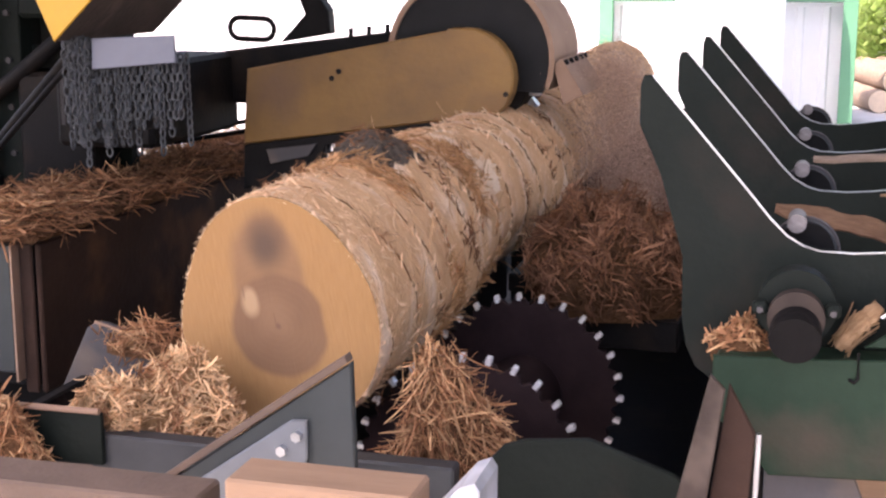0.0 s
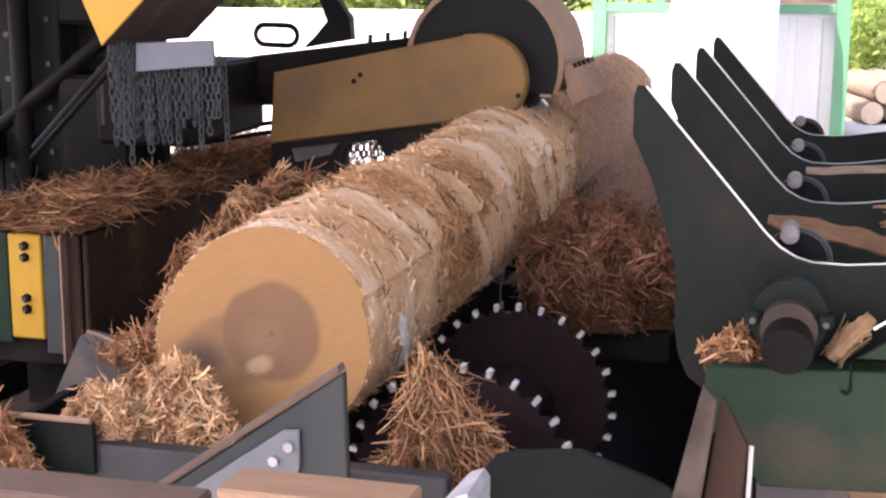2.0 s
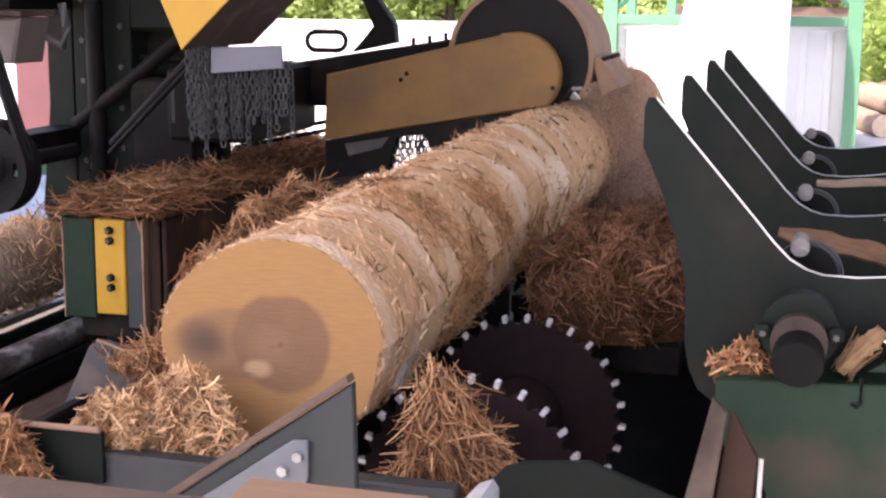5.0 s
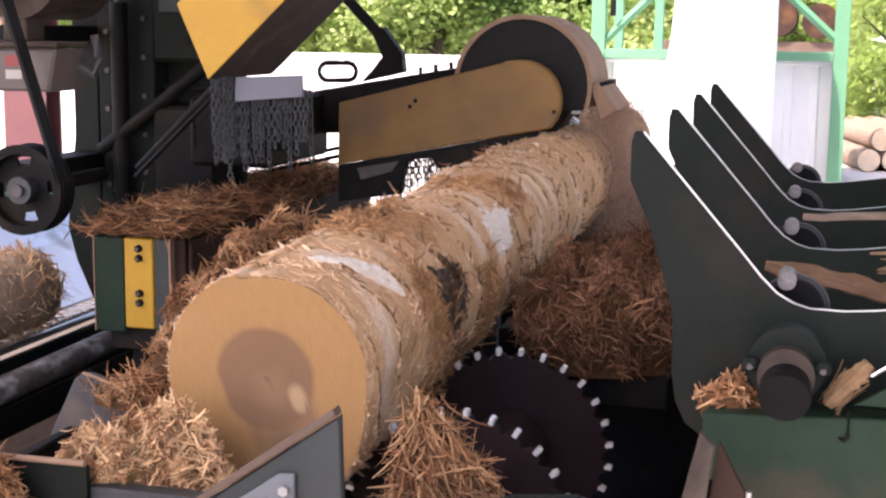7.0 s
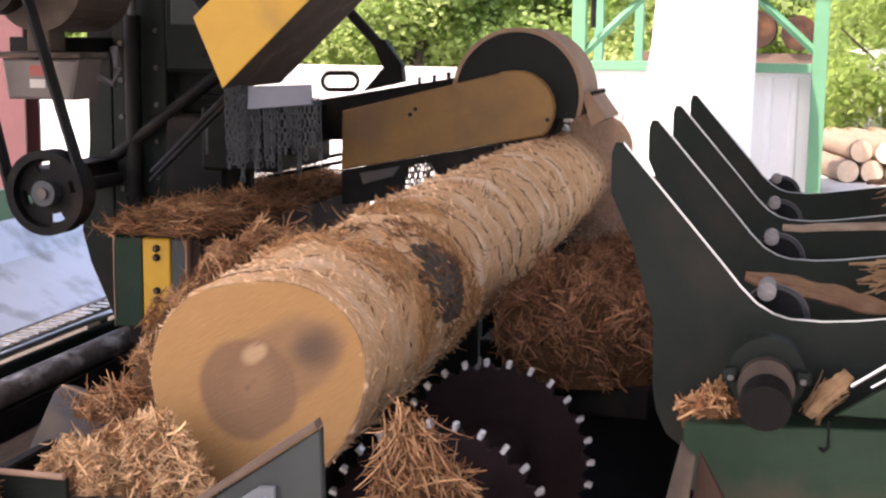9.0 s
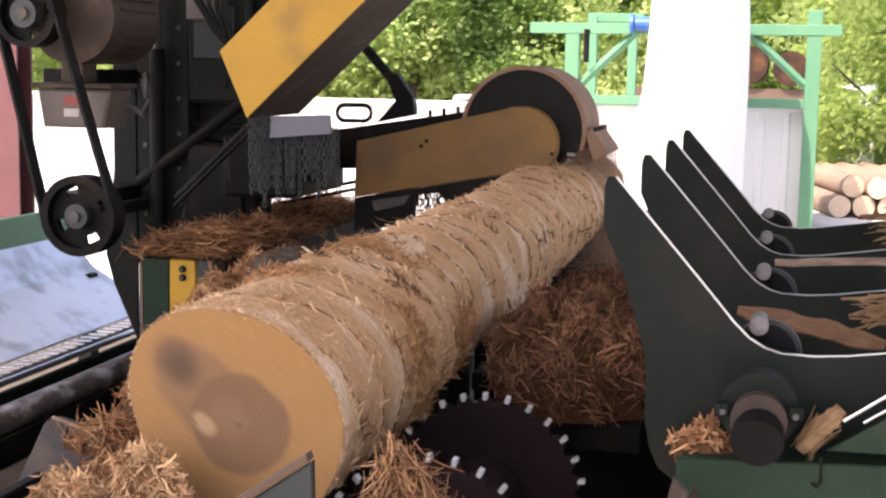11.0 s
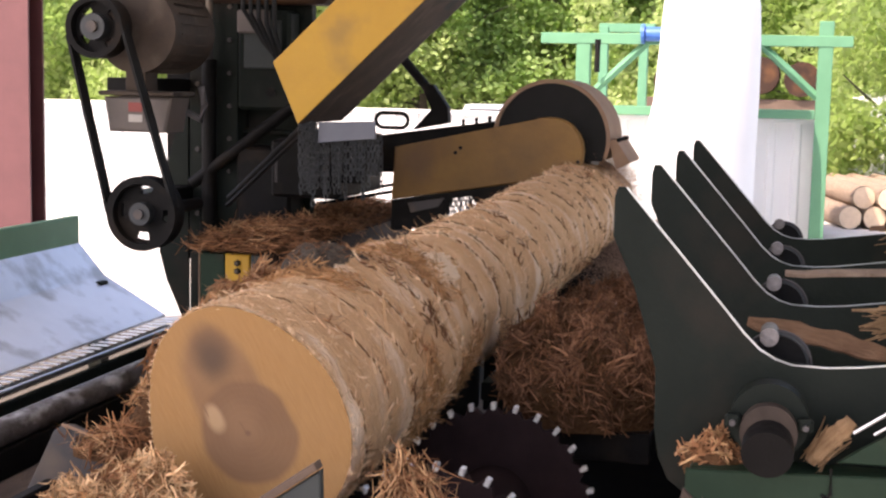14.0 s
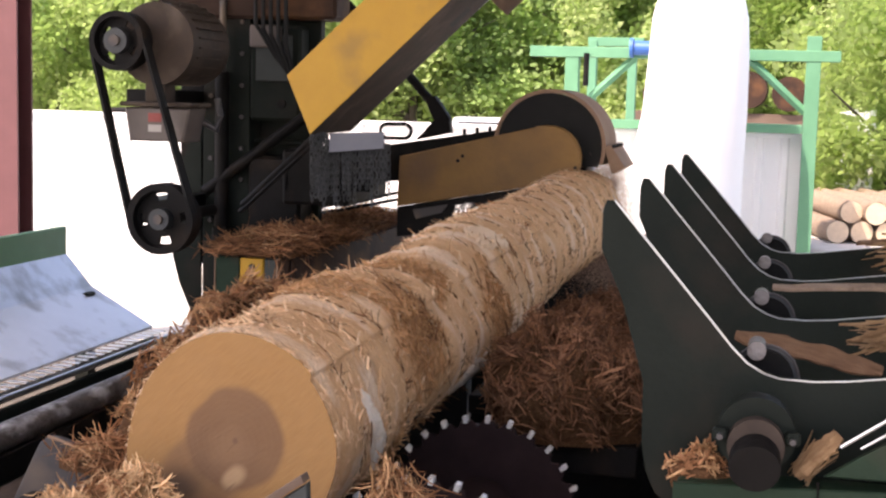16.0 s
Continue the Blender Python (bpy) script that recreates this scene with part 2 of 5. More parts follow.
    c = over(c, f, (0.165, 0.084, 0.042), 0.92)
    f, _ = spot(0.03, 0.01, 0.085, 0.070, 0.2, 1.1)
    c = over(c, f, (0.26, 0.145, 0.075), 0.45)
    c = over(c, stain.outputs[0], (0.36, 0.22, 0.115), 0.22)
    rings = n.new("ShaderNodeMath")
    rings.operation = "SINE"
    rm = n.new("ShaderNodeMath")
    rm.operation = "MULTIPLY"
    rm.inputs[1].default_value = 55
    l.new(rad, rm.inputs[0])
    l.new(rm.outputs[0], rings.inputs[0])
    c = over(c, rings.outputs[0], (0.33, 0.19, 0.10), 0.04)
    f, _ = spot(0.228, 0.0, 0.095, 0.072, 0.1, 1.1)
    c = over(c, f, (0.085, 0.052, 0.034), 0.9)
    f, _ = spot(0.072, 0.072, 0.05, 0.032, 0.4, 1.05)
    c = over(c, f, (0.46, 0.30, 0.165), 0.8)
    f, _ = spot(0.0, 0.0, 0.012, 0.010, 0.3, 1.0)
    c = over(c, f, (0.16, 0.085, 0.05), 0.9)
    for cx, cz, sx, sz in ((0.018, 0.006, 0.030, 0.0028), (0.098, 0.088, 0.026, 0.004)):
        f, _ = spot(cx, cz, sx, sz, 0.2, 1.0)
        c = over(c, f, (0.15, 0.08, 0.045), 0.6)
    l.new(c, b.inputs["Base Color"])
    bp = n.new("ShaderNodeBump")
    bp.inputs["Strength"].default_value, bp.inputs["Distance"].default_value = 0.25, 0.01
    l.new(grain.outputs[0], bp.inputs["Height"])
    l.new(bp.outputs[0], b.inputs["Normal"])
    return m


FACE = log_face_material()


# ---- mesh helpers ----
def thing(name, at=(0, 0, 0), label="", category="", group="", kind=""):
    return_ob = new(name)
    return_ob.empty_display_size = 0.1
    return_ob.location = at
    return tagged(return_ob, label, category, group, kind)


def link_mesh(name, bm, mat, smooth=False):
    bmesh.ops.recalc_face_normals(bm, faces=bm.faces)
    me = bpy.data.meshes.new(name)
    bm.to_mesh(me)
    bm.free()
    me.materials.append(mat)
    if smooth:
        me.shade_smooth()
        me.set_sharp_from_angle(angle=radians(40))
    return me


def part(name, bm, mat, parent=None, label="", at=None, smooth=False, kind=""):
    ob = new(name, link_mesh(name, bm, mat, smooth))
    if parent:
        ob.parent = parent
    if at:
        ob.location = at
    return tagged(ob, label, kind=kind)


def again(ob, m, parent=None):
    """Another object on the same mesh."""
    o = new(ob.name.split(".")[0], ob.data)
    o.parent = parent or ob.parent
    o.matrix_basis = m
    return o


def box(x0, x1, y0, y1, z0, z1, bevel=0.006, bm=None):
    own = bm is None
    bm = bm or bmesh.new()
    got = bmesh.ops.create_cube(bm, size=1.0)["verts"]
    for v in got:
        v.co = Vector(((x0 + x1) / 2 + v.co.x * (x1 - x0), (y0 + y1) / 2 + v.co.y * (y1 - y0), (z0 + z1) / 2 + v.co.z * (z1 - z0)))
    if own and bevel:
        bmesh.ops.bevel(bm, geom=bm.edges[:], offset=bevel, segments=1, affect="EDGES")
    return bm


def prism(poly, y0, y1, bevel=0.004, bm=None):
    """A plate with the outline poly in x, z from y0 to y1."""
    own = bm is None
    bm = bm or bmesh.new()
    a = [bm.verts.new((x, y0, z)) for x, z in poly]
    b = [bm.verts.new((x, y1, z)) for x, z in poly]
    bm.faces.new(a)
    bm.faces.new(b[::-1])
    for i in range(len(poly)):
        j = (i + 1) % len(poly)
        bm.faces.new((a[i], b[i], b[j], a[j]))
    if own and bevel:
        rim = [e for e in bm.edges if abs(e.verts[0].co.y - e.verts[1].co.y) < 1e-6]
        bmesh.ops.bevel(bm, geom=rim, offset=bevel, segments=1, affect="EDGES")
    return bm


def prism_x(poly, x0, x1, bevel=0.004):
    """A plate with the outline poly in y, z from x0 to x1."""
    bm = prism([(y, z) for y, z in poly], x0, x1, bevel)
    for v in bm.verts:
        v.co = Vector((v.co.y, v.co.x, v.co.z))
    return bm


def tube(p0, p1, r, seg=16, bm=None, r2=None, caps=True):
    bm = bm or bmesh.new()
    p0, p1 = Vector(p0), Vector(p1)
    q = (p1 - p0).to_track_quat("Z", "Y").to_matrix().to_4x4()
    bmesh.ops.create_cone(bm, cap_ends=caps, segments=seg, radius1=r, radius2=r if r2 is None else r2, depth=(p1 - p0).length,
                          matrix=Matrix.Translation((p0 + p1) / 2) @ q)
    return bm


def bent(points, r, seg=8, bm=None, closed=False):
    """A round bar along a line of points."""
    bm = bm or bmesh.new()
    pts = [Vector(p) for p in points]
    rings = []
    count = len(pts)
    for i, p in enumerate(pts):
        a = pts[i - 1] if (i or closed) else p
        b = pts[(i + 1) % count] if (i < count - 1 or closed) else p
        q = (b - a).to_track_quat("Z", "Y")
        rings.append([bm.verts.new(p + q @ Vector((math.cos(k * math.tau / seg) * r, math.sin(k * math.tau / seg) * r, 0))) for k in range(seg)])
    for i in range(count if closed else count - 1):
        a, b = rings[i], rings[(i + 1) % count]
        for k in range(seg):
            bm.faces.new((a[k], a[(k + 1) % seg], b[(k + 1) % seg], b[k]))
    if not closed:
        bm.faces.new(rings[0][::-1])
        bm.faces.new(rings[-1])
    return bm


def arc(cx, cz, r, a0, a1, n):
    return [(cx + r * math.cos(radians(a0 + (a1 - a0) * i / n)), cz + r * math.sin(radians(a0 + (a1 - a0) * i / n))) for i in range(n + 1)]


def raw(verts, faces):
    bm = bmesh.new()
    me = bpy.data.meshes.new("raw")
    me.from_pydata(verts, [], faces)
    bm.from_mesh(me)
    bpy.data.meshes.remove(me)
    return bm


def strips(rng, seats, length, width, curl=0.35, flat=0.8):
    """Shredded strips: bent ribbons with a raised ridge. seats: function giving a place and a main direction."""
    verts, faces = [], []
    for place, way in seats:
        n = 4
        ln = length * rng.uniform(0.35, 1.3)
        w = width * rng.uniform(0.4, 1.3)
        d = Vector(way).normalized()
        side = d.cross(Vector((rng.uniform(-1, 1), rng.uniform(-1, 1), rng.uniform(0.2, 1)))).normalized()
        up = side.cross(d)
        turn, sway = rng.uniform(-curl, curl) * 0.55, rng.uniform(-curl, curl) * 0.55
        p = Vector(place) - d * ln / 2
        base = len(verts)
        for i in range(n + 1):
            taper = w * (0.55 if i in (0, n) else rng.uniform(0.75, 1.1))
            verts += [p + side * taper / 2, p + up * taper * 0.30, p - side * taper / 2]
            d = (d + up * turn + side * (sway + rng.uniform(-curl, curl) * 0.25)).normalized()
            p = p + d * ln / n
        for i in range(n):
            a = base + i * 3
            faces += [(a, a + 1, a + 4, a + 3), (a + 1, a + 2, a + 5, a + 4), (a + 2, a, a + 3, a + 5)]
    return verts, faces


def heap(name, outline, mat_mound, mats, count, length, width, label, seed, lean=(0, 0, 0), rough=0.03, drape=0.0, under=0.0, lift=0.03, clump=12):
    """A heap: a lumpy mound over an ellipse, overhanging by under, covered with tangled clumps of strips.
    outline: cx, cy, z0, rx, ry, height, exponent."""
    rng = random.Random(seed)
    cx, cy, z0, rx, ry, h, ex = outline
    pile = thing(name, (0, 0, 0), label, "wood shreds", kind="stuff")

    def top(u, v):
        r = min(1.0, math.hypot(u, v))
        tuck = 1.0
        if under and r > 0.7:
            tuck = 1.0 - under * ((r - 0.7) / 0.3) ** 1.5
        x, y = cx + u * rx * tuck, cy + v * ry * tuck
        n1, n2 = noise.noise(Vector((x * 7, y * 7, seed))), noise.noise(Vector((x * 15 + 5, y * 15, seed)))
        lump = (n1 * 2.0 + abs(n2) * 1.6 - 0.4) * rough
        side = noise.noise(Vector((u * 3 + 9, v * 3, seed))) * rough * 1.5
        return Vector((x + lean[0] * (1 - r) + side * r, y + lean[1] * (1 - r), z0 + h * (1 - r ** ex) + lump * (1 - r * 0.5)))

    verts, faces = [], []
    nr, na = 20, 48
    for i in range(nr + 1):
        for k in range(na):
            a = k * math.tau / na
            verts.append(top(math.cos(a) * i / nr, math.sin(a) * i / nr))
    for i in range(nr):
        for k in range(na):
            faces.append((i * na + k, i * na + (k + 1) % na, (i + 1) * na + (k + 1) % na, (i + 1) * na + k))
    b0 = len(verts)
    for k in range(na):
        p = verts[nr * na + k]
        verts.append(Vector((p.x, p.y, z0 - 0.03)))
    for k in range(na):
        faces.append((nr * na + k, nr * na + (k + 1) % na, b0 + (k + 1) % na, b0 + k))
    mound = raw(verts, faces)
    bmesh.ops.remove_doubles(mound, verts=mound.verts, dist=1e-5)
    part("mound", mound, mat_mound, pile, kind="stuff", smooth=True)
    for j, (mt, share) in enumerate(mats):
        seats = []
        for _ in range(int(count * share / clump)):
            a, r = rng.uniform(0, math.tau), math.sqrt(rng.random())
            u, v = math.cos(a) * r, math.sin(a) * r
            e = 0.05
            way = (top(u + e, v) - top(u - e, v)).normalized() * rng.uniform(-1, 1) + (top(u, v + e) - top(u, v - e)).normalized() * rng.uniform(-1, 1)
            fall = (top(u * 1.1 + 0.01, v * 1.1) - top(u * 0.85, v * 0.85)).normalized()
            way = way.normalized() * (1 - drape) + fall * drape
            rise = lift * rng.random() ** 2
            size = length * 0.22
            for _ in range(clump):
                du, dv = rng.gauss(0, size) / rx, rng.gauss(0, size) / ry
                p = top(u + du, v + dv) + Vector((0, -rise * 0.5, rise + rng.uniform(-0.006, 0.012)))
                seats.append((p, way + Vector((rng.gauss(0, .30), rng.gauss(0, .30), rng.gauss(0, .24)))))
        v, f = strips(rng, seats, length, width, 0.5)
        few = seats[::31]
        v2, f2 = strips(rng, [(p + Vector((0, -0.006, 0.012)), w) for p, w in few], length * 1.35, width * 1.3, 0.8)
        f += [tuple(i + len(v) for i in q) for q in f2]
        part("shreds", raw(v + v2, f), mt, pile, kind="stuff")
    return pile


# ---- setting ----
def slab(name, x0, x1, y0, y1, z0, z1, mat, label, category):
    return tagged(part(name, box(x0, x1, y0, y1, z0, z1, 0), mat), label, category, kind="structure")


gv, gf = [], []
GN = 40
for i in range(GN + 1):
    for j in range(GN + 1):
        x, y = (i / GN - 0.5) * 2, (j / GN - 0.5) * 2
        x, y = math.copysign(abs(x) ** 3, x) * 900, math.copysign(abs(y) ** 3, y) * 900 + 10
        gv.append((x, y, 0.0))
for i in range(GN):
    for j in range(GN):
        a = i * (GN + 1) + j
        gf.append((a, a + GN + 1, a + GN + 2, a + 1))
tagged(part("ground", raw(gv, gf), GRAVEL), "pale sunlit gravel yard around the sawmill", "ground", kind="structure")
slab("floor", -7, 3.5, 1.0, 11.5, 0.004, 0.05, CONCRETE, "oily dark concrete floor under the debarking machine", "floor")

# unseen roof added for the open shed; its edges are set by the shade wanted
roof = slab("ceiling", -6.3, 6.9, -0.6, 12.5, 5.2, 5.3, ROOF, "plain unseen roof added to shade the machine", "ceiling")

# unseen wall, added only to cut the light from the right
slab("light_block_wall", 6.9, 7.0, -1.6, 4.5, 0, 5.3, ROOF, "plain unseen wall added to block light from the right", "wall")


def build_post(x, y, w, mat, label):
    p = thing("steel_post", (x, y, 0.05), label, "post")
    h = w / 2
    b = prism([(-h, -0.13), (h, -0.13), (h, -0.11), (0.01, -0.11), (0.01, 0.11), (h, 0.11), (h, 0.13), (-h, 0.13), (-h, 0.11), (-0.01, 0.11), (-0.01, -0.11), (-h, -0.11)], 0.02, 5.15, 0)
    for v in b.verts:
        v.co = Vector((v.co.x, v.co.z, v.co.y))
    part("shaft", b, mat, p)
    part("base_plate", box(-w / 2 - 0.08, w / 2 + 0.08, -0.2, 0.2, -0.0, 0.02), mat, p)
    return p


build_post(-6.75, 11.0, 0.42, RED_POST, "maroon painted steel post holding up the shed")


# ---- yard behind: white ribbed fence, green pipe gantry, white column, logs, trees ----
def ribbed_panel(w, h):
    poly = []
    n = 3
    for i in range(n):
        x = i * w / n
        poly += [(x, 0), (x + w / n * 0.62, 0), (x + w / n * 0.70, -0.035), (x + w / n * 0.92, -0.035)]
    poly.append((w, 0))
    verts, faces = [], []
    for x, y in poly:
        verts += [(x, y, 0), (x, y, h), (x, y + 0.012, 0), (x, y + 0.012, h)]
    for i in range(len(poly) - 1):
        a, b = i * 4, i * 4 + 4
        faces += [(a, b, b + 1, a + 1), (a + 2, a + 3, b + 3, b + 2), (a + 1, b + 1, b + 3, a + 3)]
    return link_mesh("panel", raw(verts, faces), WHITE)


def build_fence():
    f = thing("white_fence", (0, 17.12, 0), "white ribbed sheet metal fence in full sun", "fence")
    me = ribbed_panel(0.9, 1.98)
    for i in range(19):
        o = new("panel", me)
        o.parent, o.location = f, (-16.65 + i * 0.9, 0, 0)
    part("top_rail", box(-16.65, 0.45, -0.06, 0.05, 1.98, 2.03), WHITE, f)
    return f


build_fence()


def build_gantry():
    g = thing("pipe_gantry", (0, 17.0, 0), "light green painted steel gantry with diagonal braces", "gantry")
    for x, z in ((0.37, 3.2), (-2.52, 3.02)):
        part("post", box(x - 0.085, x + 0.085, -0.08, 0.08, 0, z), GREEN_POST, g)
    part("top_beam", box(-3.05, 0.68, -0.09, -0.082 + 0.15, 2.90, 3.03), GREEN_POST, g)
    part("middle_beam", box(-2.43, 0.28, -0.085, 0.05, 2.04, 2.15), GREEN_POST, g)
    for x0, z0, x1, z1 in ((-0.38, 2.92, 0.30, 2.30), (-1.75, 2.92, -2.45, 2.25)):
        part("brace", tube((x0, 0, z0), (x1, 0, z1), 0.05, 4), GREEN_POST, g)
    for x in (-2.55, -2.0):
        part("back_post", box(x - 0.06, x + 0.06, 2.0, 2.14, 0, 3.2), GREEN_POST, g)
    part("back_beam", box(-2.62, -1.85, 2.02, 2.12, 3.12, 3.24), GREEN_POST, g)
    v = part("valve", tube((-1.75, -0.16, 3.02), (-1.55, -0.16, 3.02), 0.085, 14), BLUE, g, "blue round valve")
    part("flange", tube((-1.80, -0.16, 3.02), (-1.76, -0.16, 3.02), 0.12, 14), BLUE, v)
    part("hanging_pipe", tube((-2.34, -0.1, 2.55), (-2.34, -0.1, 2.95), 0.035, 8), BLACK, g)
    return g


build_gantry()


def build_column():
    """A tall white rounded column with a ragged skirt, behind the fence."""
    verts, faces = [], []
    prof = [(0.0, 4.05), (0.22, 4.03), (0.42, 3.95), (0.56, 3.80), (0.63, 3.55), (0.66, 3.1), (0.69, 2.4), (0.74, 1.8), (0.80, 1.2), (0.88, 0.6), (0.95, 0.0)]
    na = 56
    for r, z in prof:
        for k in range(na):
            a = k * math.tau / na
            q = r * (1 + 0.05 * noise.noise(Vector((math.cos(a) * 5, math.sin(a) * 5, z * 0.25))) * min(1, (4.1 - z)))
            verts.append((q * math.cos(a) - (0.30 * max(0, 2.6 - z) / 2.6), q * math.sin(a), z))
    for i in range(len(prof) - 1):
        for k in range(na):
            faces.append((i * na + k, (i + 1) * na + k, (i + 1) * na + (k + 1) % na, i * na + (k + 1) % na))
    b = raw(verts, faces)
    bmesh.ops.remove_doubles(b, verts=b.verts, dist=1e-4)
    c = tagged(part("white_column", b, TANK, smooth=True), "tall glaring white rounded column with a flaring skirt", "column")
    c.location, c.scale = (-0.93, 16.1, 0), (0.86, 0.86, 0.945)
    return c


build_column()


def build_log(name, r, length, label, group="", at=pose(0, 0, 0), seed=1):
    rng = random.Random(seed)
    t = thing(name, (0, 0, 0), label, "log", group)
    t.matrix_basis = at
    verts, faces = [], []
    na, nl = 20, 10
    for i in range(nl + 1):
        for k in range(na):
            a = k * math.tau / na
            q = r * (1 + 0.06 * noise.noise(Vector((math.cos(a) * 1.5, math.sin(a) * 1.5, i * 0.6 + seed * 7))) + 0.04 * rng.uniform(-1, 1))
            verts.append((q * math.cos(a), i * length / nl, q * math.sin(a)))
    for i in range(nl):
        for k in range(na):
            faces.append((i * na + k, i * na + (k + 1) % na, (i + 1) * na + (k + 1) % na, (i + 1) * na + k))
    part("bark", raw(verts, faces), BARK_LOG if group else BARK_PALE, t, smooth=True)
    for nm, y in (("cut_end", -0.004), ("cut_end", length + 0.004)):
        b = bmesh.new()
        bmesh.ops.create_circle(b, cap_ends=True, segments=20, radius=r * 0.97, matrix=Matrix.Translation((0, y, 0)) @ Matrix.Rotation(radians(90), 4, "X"))
        part(nm, b, ROUND, t)
    return t


rng_y = random.Random(5)
stack = build_log("stacked_log", 0.2, 4.0, "cut round log in the yard stack", "logs in the yard stack", pose(1.1, 24.6, 0.2, 0, 0, 12))
for row in range(2):
    for i in range(11 - row):
        if row or i:
            copy_thing(stack, pose(1.1 + i * 0.41 + row * 0.205 + rng_y.uniform(-.02, .02), 24.6 + rng_y.uniform(-.25, .25), 0.2 + row * 0.345, 0, rng_y.uniform(0, 360), 12))


def build_shack():
    s = thing("board_fence", (0.35, 30, 0), "weathered white board fence panel by the log stack", "fence")
    first = part("board", box(0, 0.11, 0, 0.03, 0, 2.0), WHITE, s, at=(0.9, 0, 0.25))
    for i in range(1, 6):
        again(first, Matrix.Translation((0.9 + i * 0.125, 0.01 * (i % 2), 0.25 + 0.03 * (i % 3))), s)
    part("rail", box(0.85, 1.65, 0.032, 0.08, 0.6, 0.7), WHITE, s)
    part("stake", box(0.95, 1.03, 0.032, 0.1, 0.0, 1.6), WHITE, s)


build_shack()


def build_vehicle(x, y, rz, mat, label):
    v = thing("parked_truck", (0, 0, 0), label, "truck")
    v.matrix_basis = pose(x, y, 0, 0, 0, rz)
    part("body", prism([(-2.6, 0.5), (2.6, 0.5), (2.6, 1.15), (1.5, 1.25), (0.9, 1.85), (-0.7, 1.85), (-1.0, 1.2), (-2.6, 1.2)], -0.9, 0.9, 0.05), mat, v)
    part("side_window", prism([(-0.6, 1.3), (1.2, 1.3), (0.8, 1.75), (-0.6, 1.75)], -0.915, -0.905, 0), BLACK, v)
    for wx in (-1.6, 1.7):
        for wy in (-0.92, 0.72):
            part("wheel", tube((wx, wy, 0.4), (wx, wy + 0.2, 0.4), 0.4, 18), RUBBER, v)
    return v


build_vehicle(-7.0, 33, 8, TRUCK, "pale pickup truck parked in the yard")
build_vehicle(-15.5, 32, -4, BLACK, "dark pickup truck parked in the yard")


def build_rust_tank():
    t = thing("rusty_pipe_stack", (0, 23.0, 0), "rusty brown steel drums behind the gantry", "drum")
    for x, z, r in ((-1.9, 2.5, 0.28), (-1.2, 2.55, 0.3), (-0.5, 2.6, 0.3), (0.15, 2.55, 0.28)):
        part("drum", tube((x, -0.5, z), (x + 0.02, 0.6, z), r, 18), RUST, t)
    part("stand", box(-2.3, 0.6, -0.4, 0.4, 0, 2.22), BROWN_DUST, t)


build_rust_tank()


def build_tree(h, spread, leaves, seed, mat, label):
    rng = random.Random(seed)
    t = thing("tree", (0, 0, 0), label, "tree", "trees behind the yard")
    b = bmesh.new()
    tube((0, 0, 0), (0.1, 0, h * 0.75), 0.2, 8, b, 0.05)
    tips = []
    for i in range(13):
        z = h * rng.uniform(0.12, 0.72)
        a = rng.uniform(0, math.tau)
        ln = spread * rng.uniform(0.5, 1.0) * (1.15 - z / h)
        p = Vector((math.cos(a) * ln, math.sin(a) * ln, z + ln * rng.uniform(0.2, 0.6)))
        tube((0, 0, z), p, 0.06, 5, b, 0.015)
        tips.append(p)
    part("trunk", b, TRUNK, t)
    clumps = [p * rng.uniform(0.6, 1.1) + Vector((rng.gauss(0, .4), rng.gauss(0, .4), rng.gauss(0, .4))) for p in tips for _ in range(3)]
    clumps += [Vector((rng.gauss(0, spread * .4), rng.gauss(0, spread * .4), h * rng.uniform(0.1, 1.0))) for _ in range(22)]
    verts, faces = [], []
    for _ in range(leaves):
        c = rng.choice(clumps)
        d = Vector((rng.gauss(0, 1), rng.gauss(0, 1), rng.gauss(0, 0.8))).normalized() * rng.uniform(0.1, 1.0) ** 0.6 * 0.85
        p = c + d
        s = rng.uniform(0.035, 0.085)
        u = Vector((rng.gauss(0, 1), rng.gauss(0, 1), rng.gauss(0, 1))).normalized()
        w = u.orthogonal().normalized()
        k = len(verts)
        verts += [p + u * s * 1.5, p + w * s, p - u * s * 1.5, p - w * s]
        faces.append((k, k + 1, k + 2, k + 3))
    part("crown", raw(verts, faces), mat, t)
    return t


tr_a = build_tree(10.5, 3.4, 22000, 11, LEAF, "broadleaf tree in fresh green spring leaf")
tr_b = build_tree(8.5, 3.0, 20000, 12, LEAF_B, "yellow-green broadleaf tree in spring leaf")
tr_a.matrix_basis, tr_b.matrix_basis = pose(-6, 41, -0.1), pose(-10.5, 39, -0.1, 0, 0, 70)
rng_t = random.Random(8)
for i in range(20):
    copy_thing(tr_b if i % 2 else tr_a, pose(-34 + i * 2.2 + rng_t.uniform(-.8, .8), 56 + rng_t.uniform(-2, 4), 0.5, 0, 0, rng_t.uniform(0, 360)))
for i in range(26):
    x = -27 + i * 1.35 + rng_t.uniform(-.5, .5)
    copy_thing(tr_a if i % 2 else tr_b, pose(x, 42 + rng_t.uniform(-3, 9), -0.3, 0, 0, rng_t.uniform(0, 360)))
for x, y in ((2.4, 30), (4.3, 33), (3.2, 37), (-3.5, 38)):
    copy_thing(tr_b, pose(x, y, -1.5, 0, 0, x * 90))


